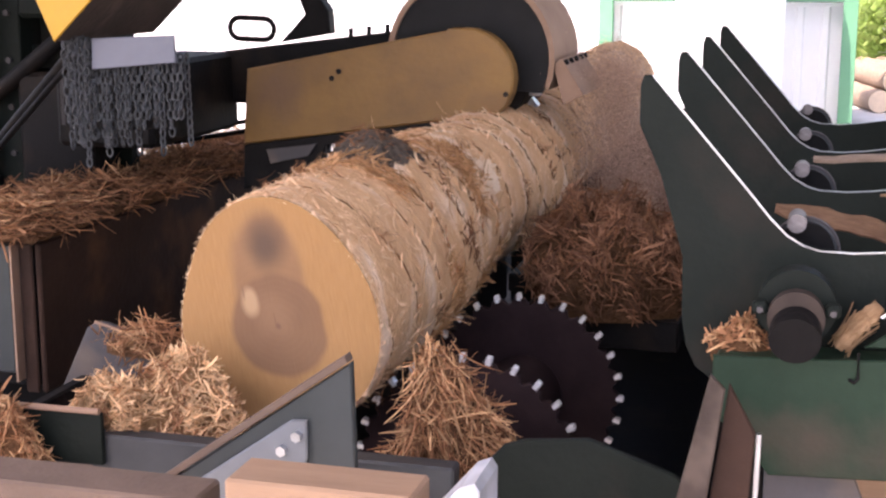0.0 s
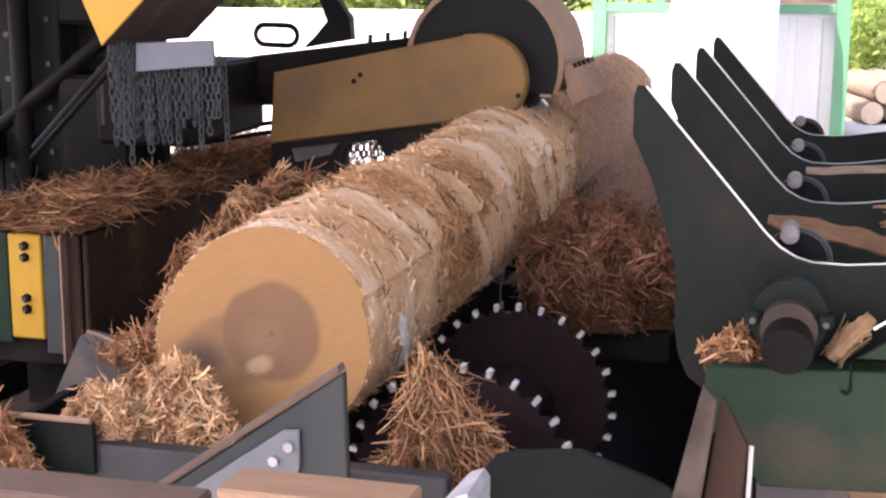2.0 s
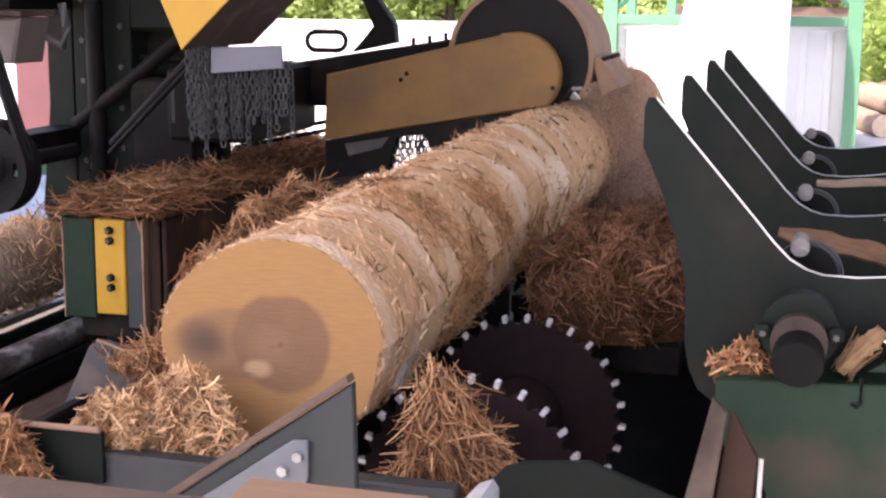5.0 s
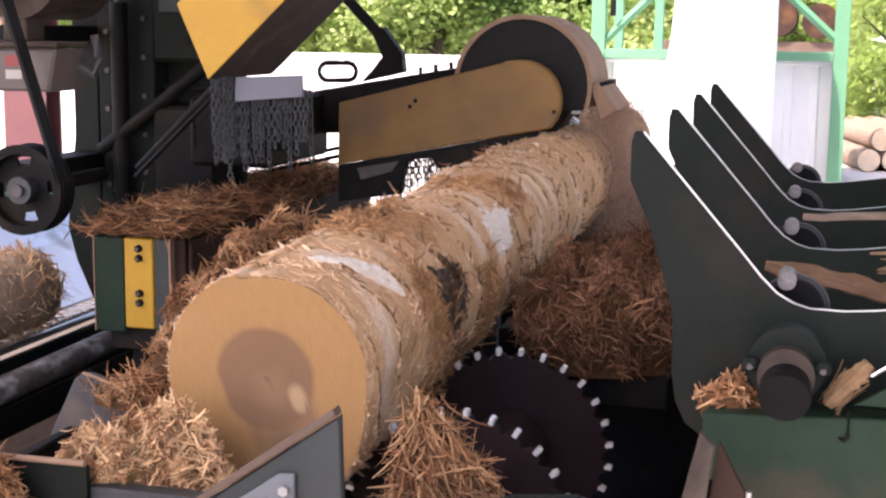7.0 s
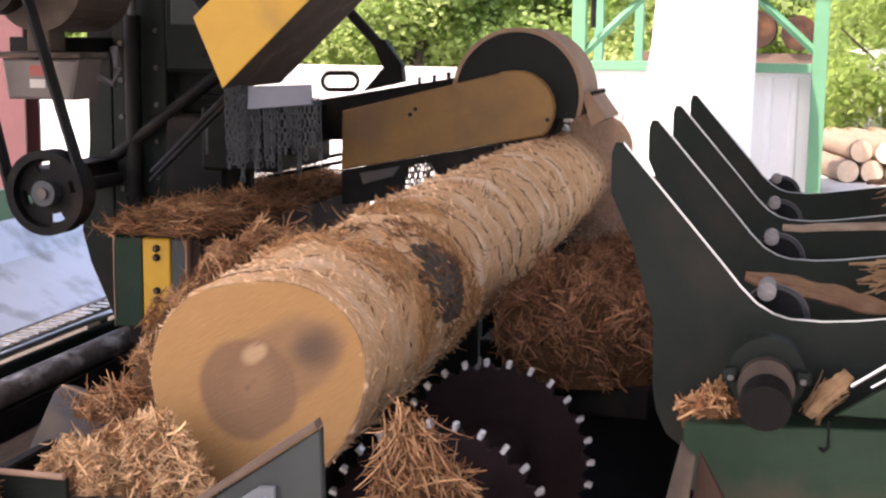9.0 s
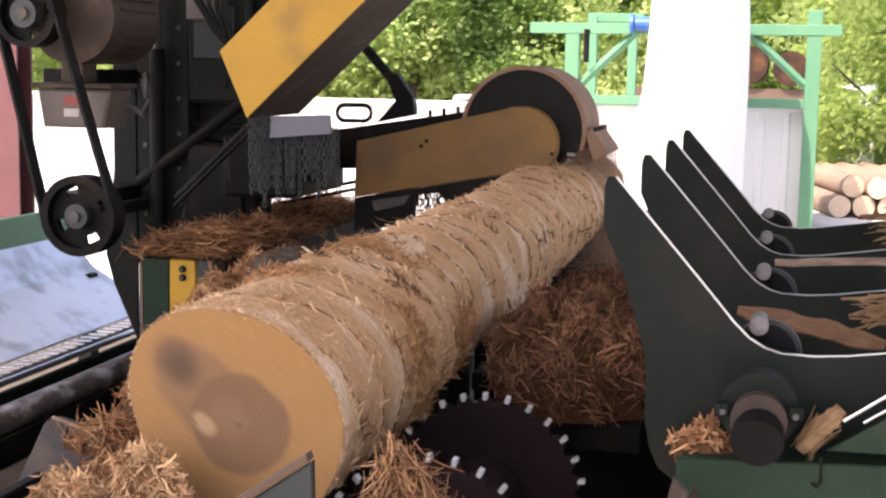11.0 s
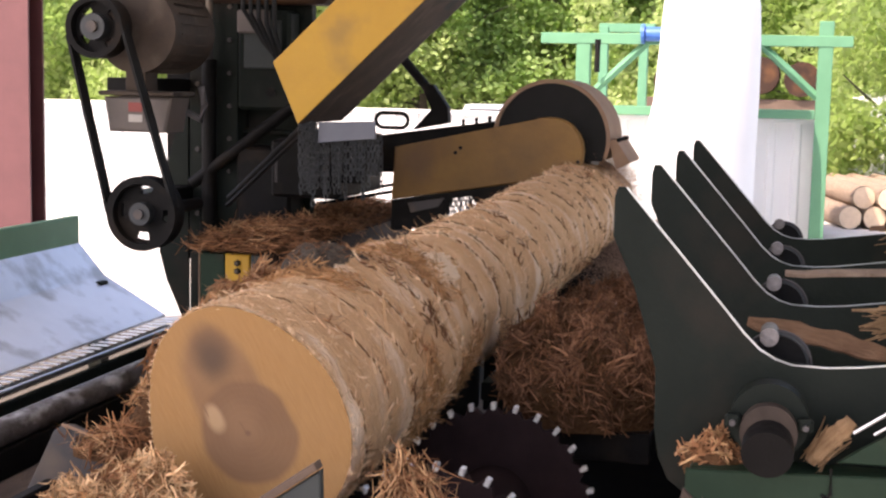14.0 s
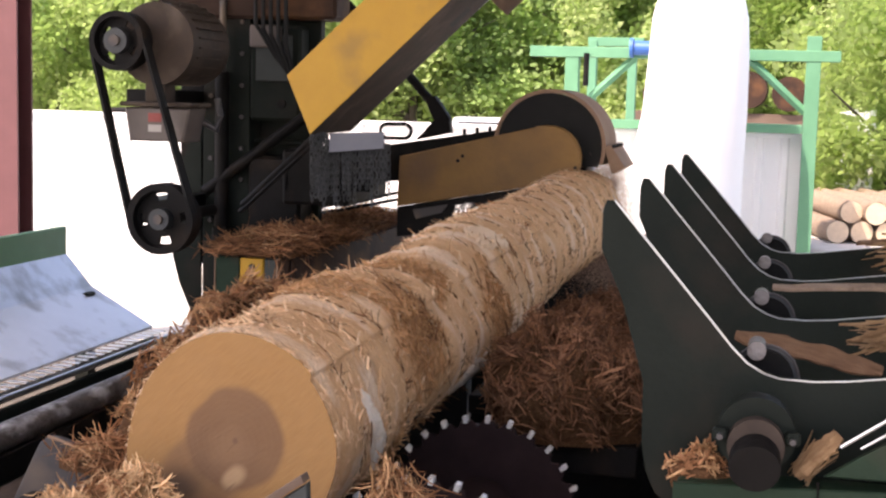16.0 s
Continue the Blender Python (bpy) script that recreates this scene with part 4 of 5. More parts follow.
def log_radius(a, y):
    """Outline of the log: a lobe on the knot's side, swellings, overlapping torn collars."""
    d = (math.degrees(a) + 180) % 360 - 180
    lobe = 0.21 * math.exp(-(d / 40) ** 2) * math.exp(-max(0.0, y - 0.1) * 0.9) - 0.05 * math.exp(-((d - 62) / 30) ** 2) - 0.03 * math.exp(-((d + 75) / 35) ** 2) - 0.05 * math.exp(-((d - 165) / 38) ** 2)
    c, s = math.cos(a), math.sin(a)
    for bd, by, wd, wy, amp in BUMPS:
        e = (d - bd + 180) % 360 - 180
        lobe += amp * math.exp(-(e / wd) ** 2 - ((y - by) / wy) ** 2)
    big = noise.noise(Vector((c * 1.4, s * 1.4, y * 1.1 + 3))) * 0.06 * min(1.0, 0.3 + y) + noise.noise(Vector((c * 1.8, s * 1.8, y * 3.0 + 8))) * 0.045 * min(1.0, y * 3)
    wave = groove_phase(a, y)
    saw = wave - math.floor(wave)
    u = min(1.0, max(0.0, (y - 1.3) / 0.8))
    groove = (1 - 0.55 * u) * groove_depth(a, y) * (0.175 * min(1.0, saw / 0.38) ** 0.55 + 0.045 * saw ** 5 - 0.165)
    fine = noise.noise(Vector((c * 5, s * 5, y * 8))) * 0.016 + noise.noise(Vector((c * 13, s * 13, y * 20))) * 0.012 + noise.noise(Vector((c * 30, s * 30, y * 46))) * 0.009
    calm = min(1.0, y / 0.05)
    u = min(1.0, max(0.0, (y - 0.8) / 0.5))
    return LR * (1 + lobe + big + (groove + fine) * calm - 0.035 * u * u * (3 - 2 * u))


def build_turning_log():
    t = thing("debarked_log", (-1.350, 3.3, 1.468), "freshly debarked pale log turning on the toothed rotor", "log")
    na, nl = 180, 420
    verts, faces = [], []
    for i in range(nl + 1):
        y = LL * (i / nl) ** 1.35
        for k in range(na):
            a = k * math.tau / na
            q = log_radius(a, y)
            verts.append((q * math.cos(a), y, q * math.sin(a)))
    for i in range(nl):
        for k in range(na):
            faces.append((i * na + k, i * na + (k + 1) % na, (i + 1) * na + (k + 1) % na, (i + 1) * na + k))
    verts.append((0, LL, 0))
    faces += [(nl * na + k, nl * na + (k + 1) % na, len(verts) - 1) for k in range(na)]
    part("wood", raw(verts, faces), LOG_SIDE, t, smooth=True)
    rim = [(0.995 * log_radius(k * math.tau / na, 0) * math.cos(k * math.tau / na), -0.003, 0.995 * log_radius(k * math.tau / na, 0) * math.sin(k * math.tau / na)) for k in range(na)]
    part("sawn_end", raw(rim + [(0, -0.003, 0)], [(k, (k + 1) % na, na) for k in range(na)]), FACE, t, "sawn end with brown heart and dark knot")

    def patch(name, a0, y0, da, dy, mat, label, seed, slope=0.0):
        nu, nv = 46, 46
        vs, fs = [], []
        for i in range(nu + 1):
            for j in range(nv + 1):
                a = a0 + (i / nu - 0.5) * da
                y = y0 + (j / nv - 0.5) * dy + slope * (a - a0)
                u, v = (i / nu - 0.5) * 2, (j / nv - 0.5) * 2
                edge = 0.8 - (u * u + v * v) + 0.7 * noise.noise(Vector((u * 2.0 + seed, v * 2.0, 0))) + 0.55 * noise.noise(Vector((u * 6 + seed, v * 6, 2))) + 0.4 * noise.noise(Vector((u * 15, v * 15, seed)))
                q = log_radius(a, y) + min(0.010, edge * 0.05) + (0.005 * noise.noise(Vector((a * 30, y * 40, 0))) if edge > 0.1 else 0)
                vs.append((q * math.cos(a), y, q * math.sin(a)))
        for i in range(nu):
            for j in range(nv):
                p = i * (nv + 1) + j
                fs.append((p, p + 1, p + nv + 2, p + nv + 1))
        part(name, raw(vs, fs), mat, t, label, smooth=True)

    patch("bark_patch", radians(-8), 0.80, 0.85, 0.40, BARK, "remaining dark bark patch on a branch stub", 2)
    patch("bark_patch", radians(84), 0.88, 0.95, 0.34, BARK, "remaining dark bark patch", 9, -0.05)
    patch("pale_patch", radians(131), 0.325, 0.95, 0.085, BRIGHT, "bright split of bare white wood", 5, -0.17)
    patch("pale_patch", radians(104), 1.56, 0.7, 0.30, BRIGHT, "bright bare wood patch", 14)
    patch("pale_patch", radians(-60), 1.35, 0.5, 0.30, INNER, "pale bare wood patch", 7)
    patch("pale_patch", radians(-160), 2.3, 0.7, 0.4, INNER, "pale bare wood patch", 20)
    rng = random.Random(77)
    seats = []
    for _ in range(9000):
        a = rng.uniform(0, math.tau)
        y = LL * rng.random() ** 1.6
        q = log_radius(a, y) + rng.uniform(-0.003, 0.003)
        p = Vector((q * math.cos(a), y, q * math.sin(a)))
        tang = Vector((-math.sin(a), 0, math.cos(a)))
        out = Vector((math.cos(a), 0, math.sin(a)))
        seats.append((p, tang * rng.choice((-1, 1)) * rng.uniform(0.2, 1) + out * rng.uniform(0, 1) ** 3 * 1.2 + Vector((0, rng.uniform(-0.5, 0.5), 0))))
    v, f = strips(rng, seats, 0.030, 0.0032, 0.4)
    part("torn_fibre", raw(v, f), FIBRE, t, "torn fibres", kind="stuff")

    def on_lips(n, behind, spread, least):
        got = []
        while len(got) < n:
            a, y = rng.uniform(0, math.tau), LL * rng.random() ** 1.5 + 0.04
            wave = groove_phase(a, y)
            y += (round(wave) - wave) * PITCH + rng.gauss(behind, spread)
            depth = groove_depth(a, y)
            if y < 0.06 or y > LL - 0.05 or rng.random() > depth * 1.1 - least:
                continue
            ca, sa = math.cos(a), math.sin(a)
            q = log_radius(a, y) + rng.uniform(0.0, 0.006)
            got.append((Vector((q * ca, y, q * sa)), Vector((-sa, 0, ca)), Vector((ca, 0, sa))))
        return got

    v, f = strips(rng, [(p, tang + out * rng.uniform(-0.05, 0.35) + Vector((0, rng.uniform(-0.25, 0.25), 0))) for p, tang, out in on_lips(3600, 0.010, 0.006, 0.1)], 0.050, 0.0060, 0.4)
    part("bark_fringe", raw(v, f), STRIP_A, t, "brown bark shreds still clinging along the grooves", kind="stuff")
    v, f = strips(rng, [(p, tang * 0.8 + out * rng.uniform(0.0, 0.5) + Vector((0, rng.uniform(0.1, 0.8), 0))) for p, tang, out in on_lips(3000, -0.014, 0.008, 0.1)], 0.036, 0.0060, 0.5)
    part("lip_fibre", raw(v, f), FIBRE, t, "pale torn fibre along the lips", kind="stuff")
    # shaggy remnants of inner and outer bark
    def shag(name, mat, spots, length, width, label):
        tangle = []
        for deg, yc, wd, wy, n in spots:
            for _ in range(n // 9):
                a, y = radians(deg + rng.gauss(0, wd)), max(0.06, yc + rng.gauss(0, wy) - 0.06 * radians(rng.gauss(0, wd)))
                way = Vector((-math.sin(a), 0, math.cos(a))) * rng.choice((-1, 1)) + Vector((0, rng.uniform(-0.5, 0.5), 0)) + Vector((math.cos(a), 0, math.sin(a))) * rng.uniform(-0.05, 0.35)
                for _ in range(9):
                    e, z = a + rng.gauss(0, 0.06), y + rng.gauss(0, 0.010)
                    q = log_radius(e, z) + rng.uniform(0.0, 0.008)
                    tangle.append((Vector((q * math.cos(e), z, q * math.sin(e))), way + Vector((rng.gauss(0, .2), rng.gauss(0, .2), rng.gauss(0, .2)))))
        v, f = strips(rng, tangle, length, width, 0.5)
        part(name, raw(v, f), mat, t, label, kind="stuff")

    shag("inner_bark", INNER_SHRED, ((88, 0.60, 16, 0.05, 900), (165, 0.86, 20, 0.07, 1300), (-118, 0.72, 16, 0.05, 700), (22, 0.55, 14, 0.05, 600), (-45, 1.18, 18, 0.07, 800), (60, 1.28, 16, 0.06, 700), (-150, 1.35, 18, 0.07, 700),
                                     (140, 1.95, 18, 0.08, 600), (-20, 0.60, 14, 0.04, 500), (10, 1.0, 16, 0.06, 700)), 0.055, 0.0065, "shaggy orange-brown inner bark")
    shag("bark_rag", STRIP_C, ((-8, 0.80, 14, 0.09, 420), (84, 0.88, 15, 0.08, 420), (175, 0.95, 14, 0.05, 250), (30, 1.02, 10, 0.05, 250), (-80, 0.92, 14, 0.03, 200)), 0.050, 0.006, "dark bark rags")
    # ragged line along each groove: leftover bark, and the lip's shade painted in
    vs, fs = [], []
    for k in range(1, 27):
        last = False
        for i in range(241):
            a = i * math.tau / 240
            y = k * PITCH - 0.42 * a / math.tau - 0.058
            for _ in range(3):
                y -= (groove_phase(a, y) - k) * PITCH
            ca, sa = math.cos(a), math.sin(a)
            w = (0.030 * groove_depth(a, y) - 0.008) * max(0.3, 1.2 - 0.35 * y) + 0.020 * noise.noise(Vector((ca * 9, sa * 9, k * 3.1))) + 0.010 * noise.noise(Vector((ca * 40, sa * 40, k)))
            if w < 0.003 or y < 0.05:
                last = False
                continue
            for u in (-0.002, 0.35 * w, w):
                q = log_radius(a, y + u) + 0.0035
                vs.append((q * ca, y + u, q * sa))
            n = len(vs)
            if last:
                fs += [(n - 6, n - 5, n - 2, n - 3), (n - 5, n - 4, n - 1, n - 2)]
            last = True
    part("groove_bark_shade", raw(vs, fs), GROOVE, t, "ragged brown bark and painted lip shade in the grooves", kind="stuff")
    tufts = []
    for p, tang, out in on_lips(110, 0.0, 0.015, 0.2):
        way = tang * rng.uniform(-1, 1) + out * rng.uniform(0.1, 0.9) + Vector((0, rng.uniform(-0.7, 0.7), 0))
        for _ in range(16):
            tufts.append((p + Vector((rng.gauss(0, .012), rng.gauss(0, .02), rng.gauss(0, .012))), way + Vector((rng.gauss(0, .5), rng.gauss(0, .5), rng.gauss(0, .5)))))
    v, f = strips(rng, tufts, 0.055, 0.0045, 0.7)
    part("bark_tuft", raw(v, f), STRIP_C, t, "dark shredded bark tufts", kind="stuff")
    seats = []
    for _ in range(420):
        a = rng.uniform(0, math.tau)
        q = log_radius(a, 0.0) - 0.004
        out = Vector((math.cos(a), 0, math.sin(a)))
        seats.append((out * q + Vector((0, 0.004, 0)), out + Vector((rng.uniform(-.9, .9), rng.uniform(-.5, .2), rng.uniform(-.9, .9)))))
    v, f = strips(rng, seats, 0.022, 0.005, 0.25)
    loose = []
    for _ in range(130):
        a, y = rng.uniform(0, math.tau), rng.choice((0.35, 0.6, 0.8, 0.9, 1.0, 1.3, 1.8)) + rng.gauss(0, 0.05)
        q = log_radius(a, y) + 0.012
        ca, sa = math.cos(a), math.sin(a)
        loose.append((Vector((q * ca, y, q * sa)), Vector((-sa, 0, ca)) + Vector((ca, 0, sa)) * rng.uniform(-0.1, 0.75) + Vector((0, rng.uniform(-0.6, 0.6), 0))))
    v2, f2 = strips(rng, loose, 0.11, 0.006, 0.8)
    part("loose_strand", raw(v2, f2), STRIP_B, t, "long loose fibre strands", kind="stuff")
    part("ragged_rim", raw(v, f), FIBRE, t, "ragged pale rim", kind="stuff")
    return t


big_log = build_turning_log()


# ---- moving carriage with the cutting head; local y 0 is the head's guard ----
carriage = thing("debarker_carriage", (0, 5.4, 0), "travelling dark green debarker carriage with yellow guards and cutting head", "machine carriage")


def build_carriage(c):
    # cutting head: rides up and down on its arm; its own space has the arm's pivot as origin
    pivot = Vector((-2.589, -0.08, 1.831))
    arm_mesh = prism([(-2.75, 1.79), (-2.60, 2.02), (-1.62, 2.17), (-1.62, 2.0), (-2.35, 1.80)], 0.2, 0.42, 0.01)
    bmesh.ops.translate(arm_mesh, verts=arm_mesh.verts, vec=-pivot)
    head = part("swing_arm", arm_mesh, BLACK, c, "black swing arm with the cutting head")
    head.location = (-2.589, 0, 1.851)
    before = set(scene.objects)
    g = [(-2.345, 1.975), (-1.47, 2.175)] + arc(-1.385, 1.985, 0.205, 112, -30, 9) + [(-1.24, 1.845), (-2.36, 1.65)]
    guard = part("belt_guard", prism(g, -0.05, 0.05, 0.008), YELLOW_DIRTY, head, "dirty yellow painted belt guard")
    part("bolt", tube((-1.21, -0.06, 1.93), (-1.21, -0.05, 1.93), 0.012, 6), BLACK, head)
    for x, z in ((-1.93, 1.985), (-1.96, 1.955)):
        part("bolt_hole", tube((x, -0.054, z), (x, -0.048, z), 0.012, 8), BLACK, head)
    part("guard_skirt", prism([(-2.358, 1.646), (-1.30, 1.832), (-1.30, 1.73), (-1.80, 1.61), (-1.85, 1.70), (-1.99, 1.675), (-2.03, 1.50), (-2.36, 1.455)], -0.045, 0.04, 0.003), BLACK, head)
    part("skirt_plate", prism([(-2.25, 1.635), (-2.02, 1.675), (-2.06, 1.62), (-2.23, 1.575)], -0.06, -0.048, 0.002), GREY, head)
    hood = [(x, z) for x, z in arc(-1.40, 2.055, 0.360, 178, -18, 22)] + [(x, z) for x, z in arc(-1.40, 2.055, 0.337, -18, 178, 22)]
    part("head_hood", prism(hood, 0.08, 0.66, 0.004), TAN_DUST, head, "sawdust-coated curved head hood", smooth=True)
    face_ = arc(-1.40, 2.055, 0.335, 180, -22, 22) + [(-1.40, 1.93)]
    part("hood_side", prism(face_, 0.09, 0.11, 0.003), RUBBER, head, "black hood side plate")
    part("cutter_drum", tube((-1.37, 0.14, 1.98), (-1.37, 0.62, 1.98), 0.21, 28), BLACK, head, smooth=True)
    tooth = part("cutter_tooth", prism([(-0.02, 0), (0.02, 0), (0.006, 0.05), (-0.006, 0.05)], -0.03, 0.03, 0.002), STEEL, head)
    tooth.matrix_basis = Matrix.Translation((-1.37, 0.2, 1.98)) @ Matrix.Rotation(0.3, 4, "Y") @ Matrix.Translation((0, 0, 0.2))
    for i in range(1, 24):
        again(tooth, Matrix.Translation((-1.37, 0.18 + 0.1 * (i % 5), 1.98)) @ Matrix.Rotation(0.3 + i * math.tau / 24, 4, "Y") @ Matrix.Translation((0, 0, 0.2)), head)
    flap = part("hood_flap", prism([(-1.05, 2.05), (-1.015, 2.075), (-0.915, 1.93), (-1.00, 1.885)], 0.1, 0.64, 0.003), TAN_DUST, head, "tan rubber hood flap")
    for i in range(5):
        part("stud", tube((-1.02, 0.12 + i * 0.12, 2.05), (-0.99, 0.12 + i * 0.12, 2.065), 0.012, 8), BLACK, head)
    for i in range(5):
        x = -2.0 + i * 0.085
        part("stud", tube((x, 0.3, 2.10 + i * 0.012), (x, 0.3, 2.148 + i * 0.012), 0.011, 8), BLACK, head)
    hp = arc(-2.53, 2.125, 0.047, 90, 270, 8) + arc(-2.41, 2.125, 0.047, -90, 90, 8)
    part("handle", bent([(x, 0.3, z) for x, z in hp], 0.013, 8, closed=True), BLACK, head, smooth=True)
    part("cylinder_bracket", prism([(-2.33, 2.07), (-2.20, 2.20), (-2.28, 2.36), (-2.20, 2.36), (-2.10, 2.22), (-2.09, 2.12)], 0.28, 0.36, 0.006), BLACK, head)
    part("hydraulic_ram", tube((-2.24, 0.32, 2.33), (-2.75, 0.1, 2.95), 0.03, 12), BLACK, head)
    for dz in (0.0, -0.045):
        part("tie_rod", tube((-3.0, 0.3, 1.60 + dz), (-2.30, 0.3, 1.745 + dz), 0.011, 8), BLACK, head)
    for ob in set(scene.objects) - before:
        ob.matrix_basis = Matrix.Translation(-pivot) @ ob.matrix_basis
    # yellow slanted chute
    B, A = Vector((-2.530, 0, 2.158)), Vector((-2.672, 0, 2.480))
    d = Vector((1.30, 0, 1.24))
    y0, y1 = -1.17, -0.45
    tips = [(B.x, B.z), (A.x, A.z), (A.x + d.x, A.z + d.z), (B.x + d.x, B.z + d.z)]
    part("chute_side", prism(tips, y0 - 0.012, y0, 0.002), YELLOW, c, "clean yellow painted chute side")
    part("chute_floor", prism([(B.x, B.z), (B.x + d.x, B.z + d.z), (B.x + d.x - 0.02, B.z + d.z + 0.02), (B.x - 0.02, B.z + 0.02)], y0 + 0.004, y1, 0.002), GRIME, c, "grimy brown chute underside")
    part("chute_back", prism(tips, y1, y1 + 0.012, 0.002), GREY_DARK, c)
    part("chute_slot", prism([(-1.86, 2.795), (-1.76, 2.89), (-1.765, 2.885), (-1.865, 2.79)], -0.72, -0.60, 0), BLACK, c)
    part("chute_motor", tube((-1.60, -0.75, 2.94), (-1.25, -0.75, 3.27), 0.12, 20), BROWN_DUST, c, smooth=True)
    # hanging chains
    part("chain_plate", prism([(-2.46, 2.055), (-2.455, 2.165), (-2.14, 2.18), (-2.135, 2.085)], -1.06, -1.045, 0.003), PLATE, c, "bright steel chain hanger plate")
    link = bent([(0.011 * math.cos(a), 0, 0.0185 * math.sin(a)) for a in [k * math.tau / 8 for k in range(8)]], 0.0042, 5, closed=True)
    lm = link_mesh("link", link, BLACK)
    rng = random.Random(9)
    vs = [v.co.copy() for v in lm.vertices]
    fs = [tuple(p.vertices) for p in lm.polygons]
    for y, x0, x1, z0, n, nx, rows, slope in ((-1.03, -2.46, -2.13, 2.08, 9, 14, 2, 0.05), (-1.07, -2.56, -2.47, 2.17, 12, 5, 2, -0.3), (0.06, -2.22, -1.80, 1.72, 7, 16, 2, 0.12)):
        cv, cf = [], []
        for i in range(nx):
            for row in range(rows):
                x = x0 + (x1 - x0) * i / (nx - 1) + row * 0.008 + rng.uniform(-.004, .004)
                lean, turn = rng.uniform(-.05, .05), rng.uniform(0, 90)
                for k in range(n + rng.randint(-2, 2)):
                    m = Matrix.Translation((x + lean * 0.032 * k, y + row * 0.035, z0 + (x - x0) * slope - 0.032 * k)) @ Matrix.Rotation(radians(90 * (k % 2) + turn), 4, "Z")
                    o = len(cv)
                    cv += [m @ v for v in vs]
                    cf += [tuple(j + o for j in q) for q in fs]
        part("chain_curtain", raw(cv, cf), GREY_DARK, c, "hanging dark steel chain curtain", kind="stuff")
    bpy.data.meshes.remove(lm)
    part("chain_back", box(-2.50, -2.24, -0.9, -0.88, 1.83, 2.14), BLACK, c)
    part("head_mount", box(-2.95, -2.52, -0.5, 0.35, 1.70, 2.04, 0.02), BLACK, c)
    # tower
    part("tower_column", box(-3.60, -3.28, -0.20, 0.10, 0.70, 3.6), GREEN_DARK, c)
    part("tower_flange", box(-3.78, -3.62, -0.15, 0.05, 1.25, 3.6), BLACK, c)
    part("tower_web", box(-3.275, -2.86, -0.05, 0.03, 1.42, 3.6), GREEN_DARK, c)
    part("gusset", prism([(-3.62, 2.3), (-3.66, 2.2), (-3.75, 1.9), (-3.82, 1.30), (-3.77, 1.12), (-3.62, 0.78)], -0.18, -0.155, 0.003), GREEN_DARK, c)
    part("gearbox", box(-3.27, -2.93, -0.24, -0.06, 2.20, 2.80, 0.02), GREEN_DARK, c)
    part("port", tube((-3.05, -0.25, 2.31), (-3.05, -0.24, 2.31), 0.028, 14), BLACK, c)
    part("crosshead", box(-3.9, -2.7, -0.25, 0.05, 2.84, 3.12, 0.02), RUST, c)
    part("valve_block", box(-3.25, -3.05, -0.30, -0.25, 2.66, 2.80, 0.01), MOTOR_BOX, c)
    for p0, p1, r in (((-3.55, -0.28, 1.74), (-2.78, -0.28, 2.31), 0.036), ((-3.12, -0.7, 1.70), (-2.56, -0.9, 2.17), 0.022), ((-3.12, -0.74, 1.66), (-2.58, -0.9, 2.12), 0.012)):
        part("strut", tube(p0, p1, r, 12), BLACK, c, smooth=True)
    for i in range(5):
        z = 2.80 - i * 0.03
        part("hose", bent([(-3.20 + i * 0.05, -0.34, 3.3), (-3.18 + i * 0.05, -0.37, z), (-3.05 + i * 0.03, -0.35, z - 0.2), (-2.95, -0.2, z - 0.35)], 0.014, 8), RUBBER, c, smooth=True)
    part("drive_box", box(-3.25, -2.90, -0.30, -0.06, 1.42, 1.98, 0.02), BLACK, c)
    for i in range(9):
        z = 1.55 + i * 0.2
        part("bolt", tube((-3.545, -0.215, z), (-3.545, -0.20, z), 0.016, 6), GREY, c)
        part("bolt", tube((-3.335, -0.215, z + 0.07), (-3.335, -0.20, z + 0.07), 0.014, 6), GREY, c)
    for z in (1.62, 2.05, 2.45):
        part("stiffener", box(-3.28, -2.90, -0.12, -0.052, z, z + 0.03), GREEN_DARK, c)
    part("hydraulic_cylinder", tube((-3.44, -0.27, 1.5), (-3.44, -0.27, 2.5), 0.045, 18), BLACK, c, smooth=True)
    part("piston_rod", tube((-3.44, -0.27, 2.5), (-3.44, -0.27, 2.95), 0.022, 12), GREY, c, smooth=True)
    part("clevis", box(-3.49, -3.39, -0.31, -0.205, 1.42, 1.52, 0.01), BLACK, c)
    part("cover_plate", box(-3.22, -2.98, -0.262, -0.245, 2.45, 2.74), SLATE, c)
    part("pale_bracket", box(-2.93, -2.90, -0.5, -0.3, 1.78, 1.98), GREY, c)
    part("motor_bracket", box(-3.74, -3.60, -1.0, -0.16, 2.30, 2.38), BLACK, c)
    part("axle_bracket", box(-3.75, -3.58, -0.9, -0.16, 1.58, 1.72), BLACK, c)
    # motor and belt
    mt = part("motor", tube((-3.45, -1.22, 2.64), (-3.45, -0.70, 2.64), 0.235, 36), MOTOR, c, "brown electric motor with cooling fins", smooth=True)
    for i in range(26):
        a = i * math.tau / 26
        part("fin", box(-0.004, 0.004, -1.15, -0.78, 0.222, 0.245, 0), MOTOR, mt).matrix_basis = Matrix.Translation((-3.45, 0.01, 2.65)) @ Matrix.Rotation(a, 4, "Y")
    jb = part("junction_box", prism([(-3.60, 2.28), (-3.20, 2.28), (-3.24, 2.09), (-3.57, 2.09)], -1.30, -1.06, 0.012), MOTOR_BOX, c, "grey-brown junction box")
    part("lid", box(-3.62, -3.18, -1.32, -1.04, 2.284, 2.31), MOTOR, jb)
    part("red_label", box(-3.45, -3.37, -1.3045, -1.3015, 2.20, 2.25, 0), LABEL_RED, jb, "dark red label")
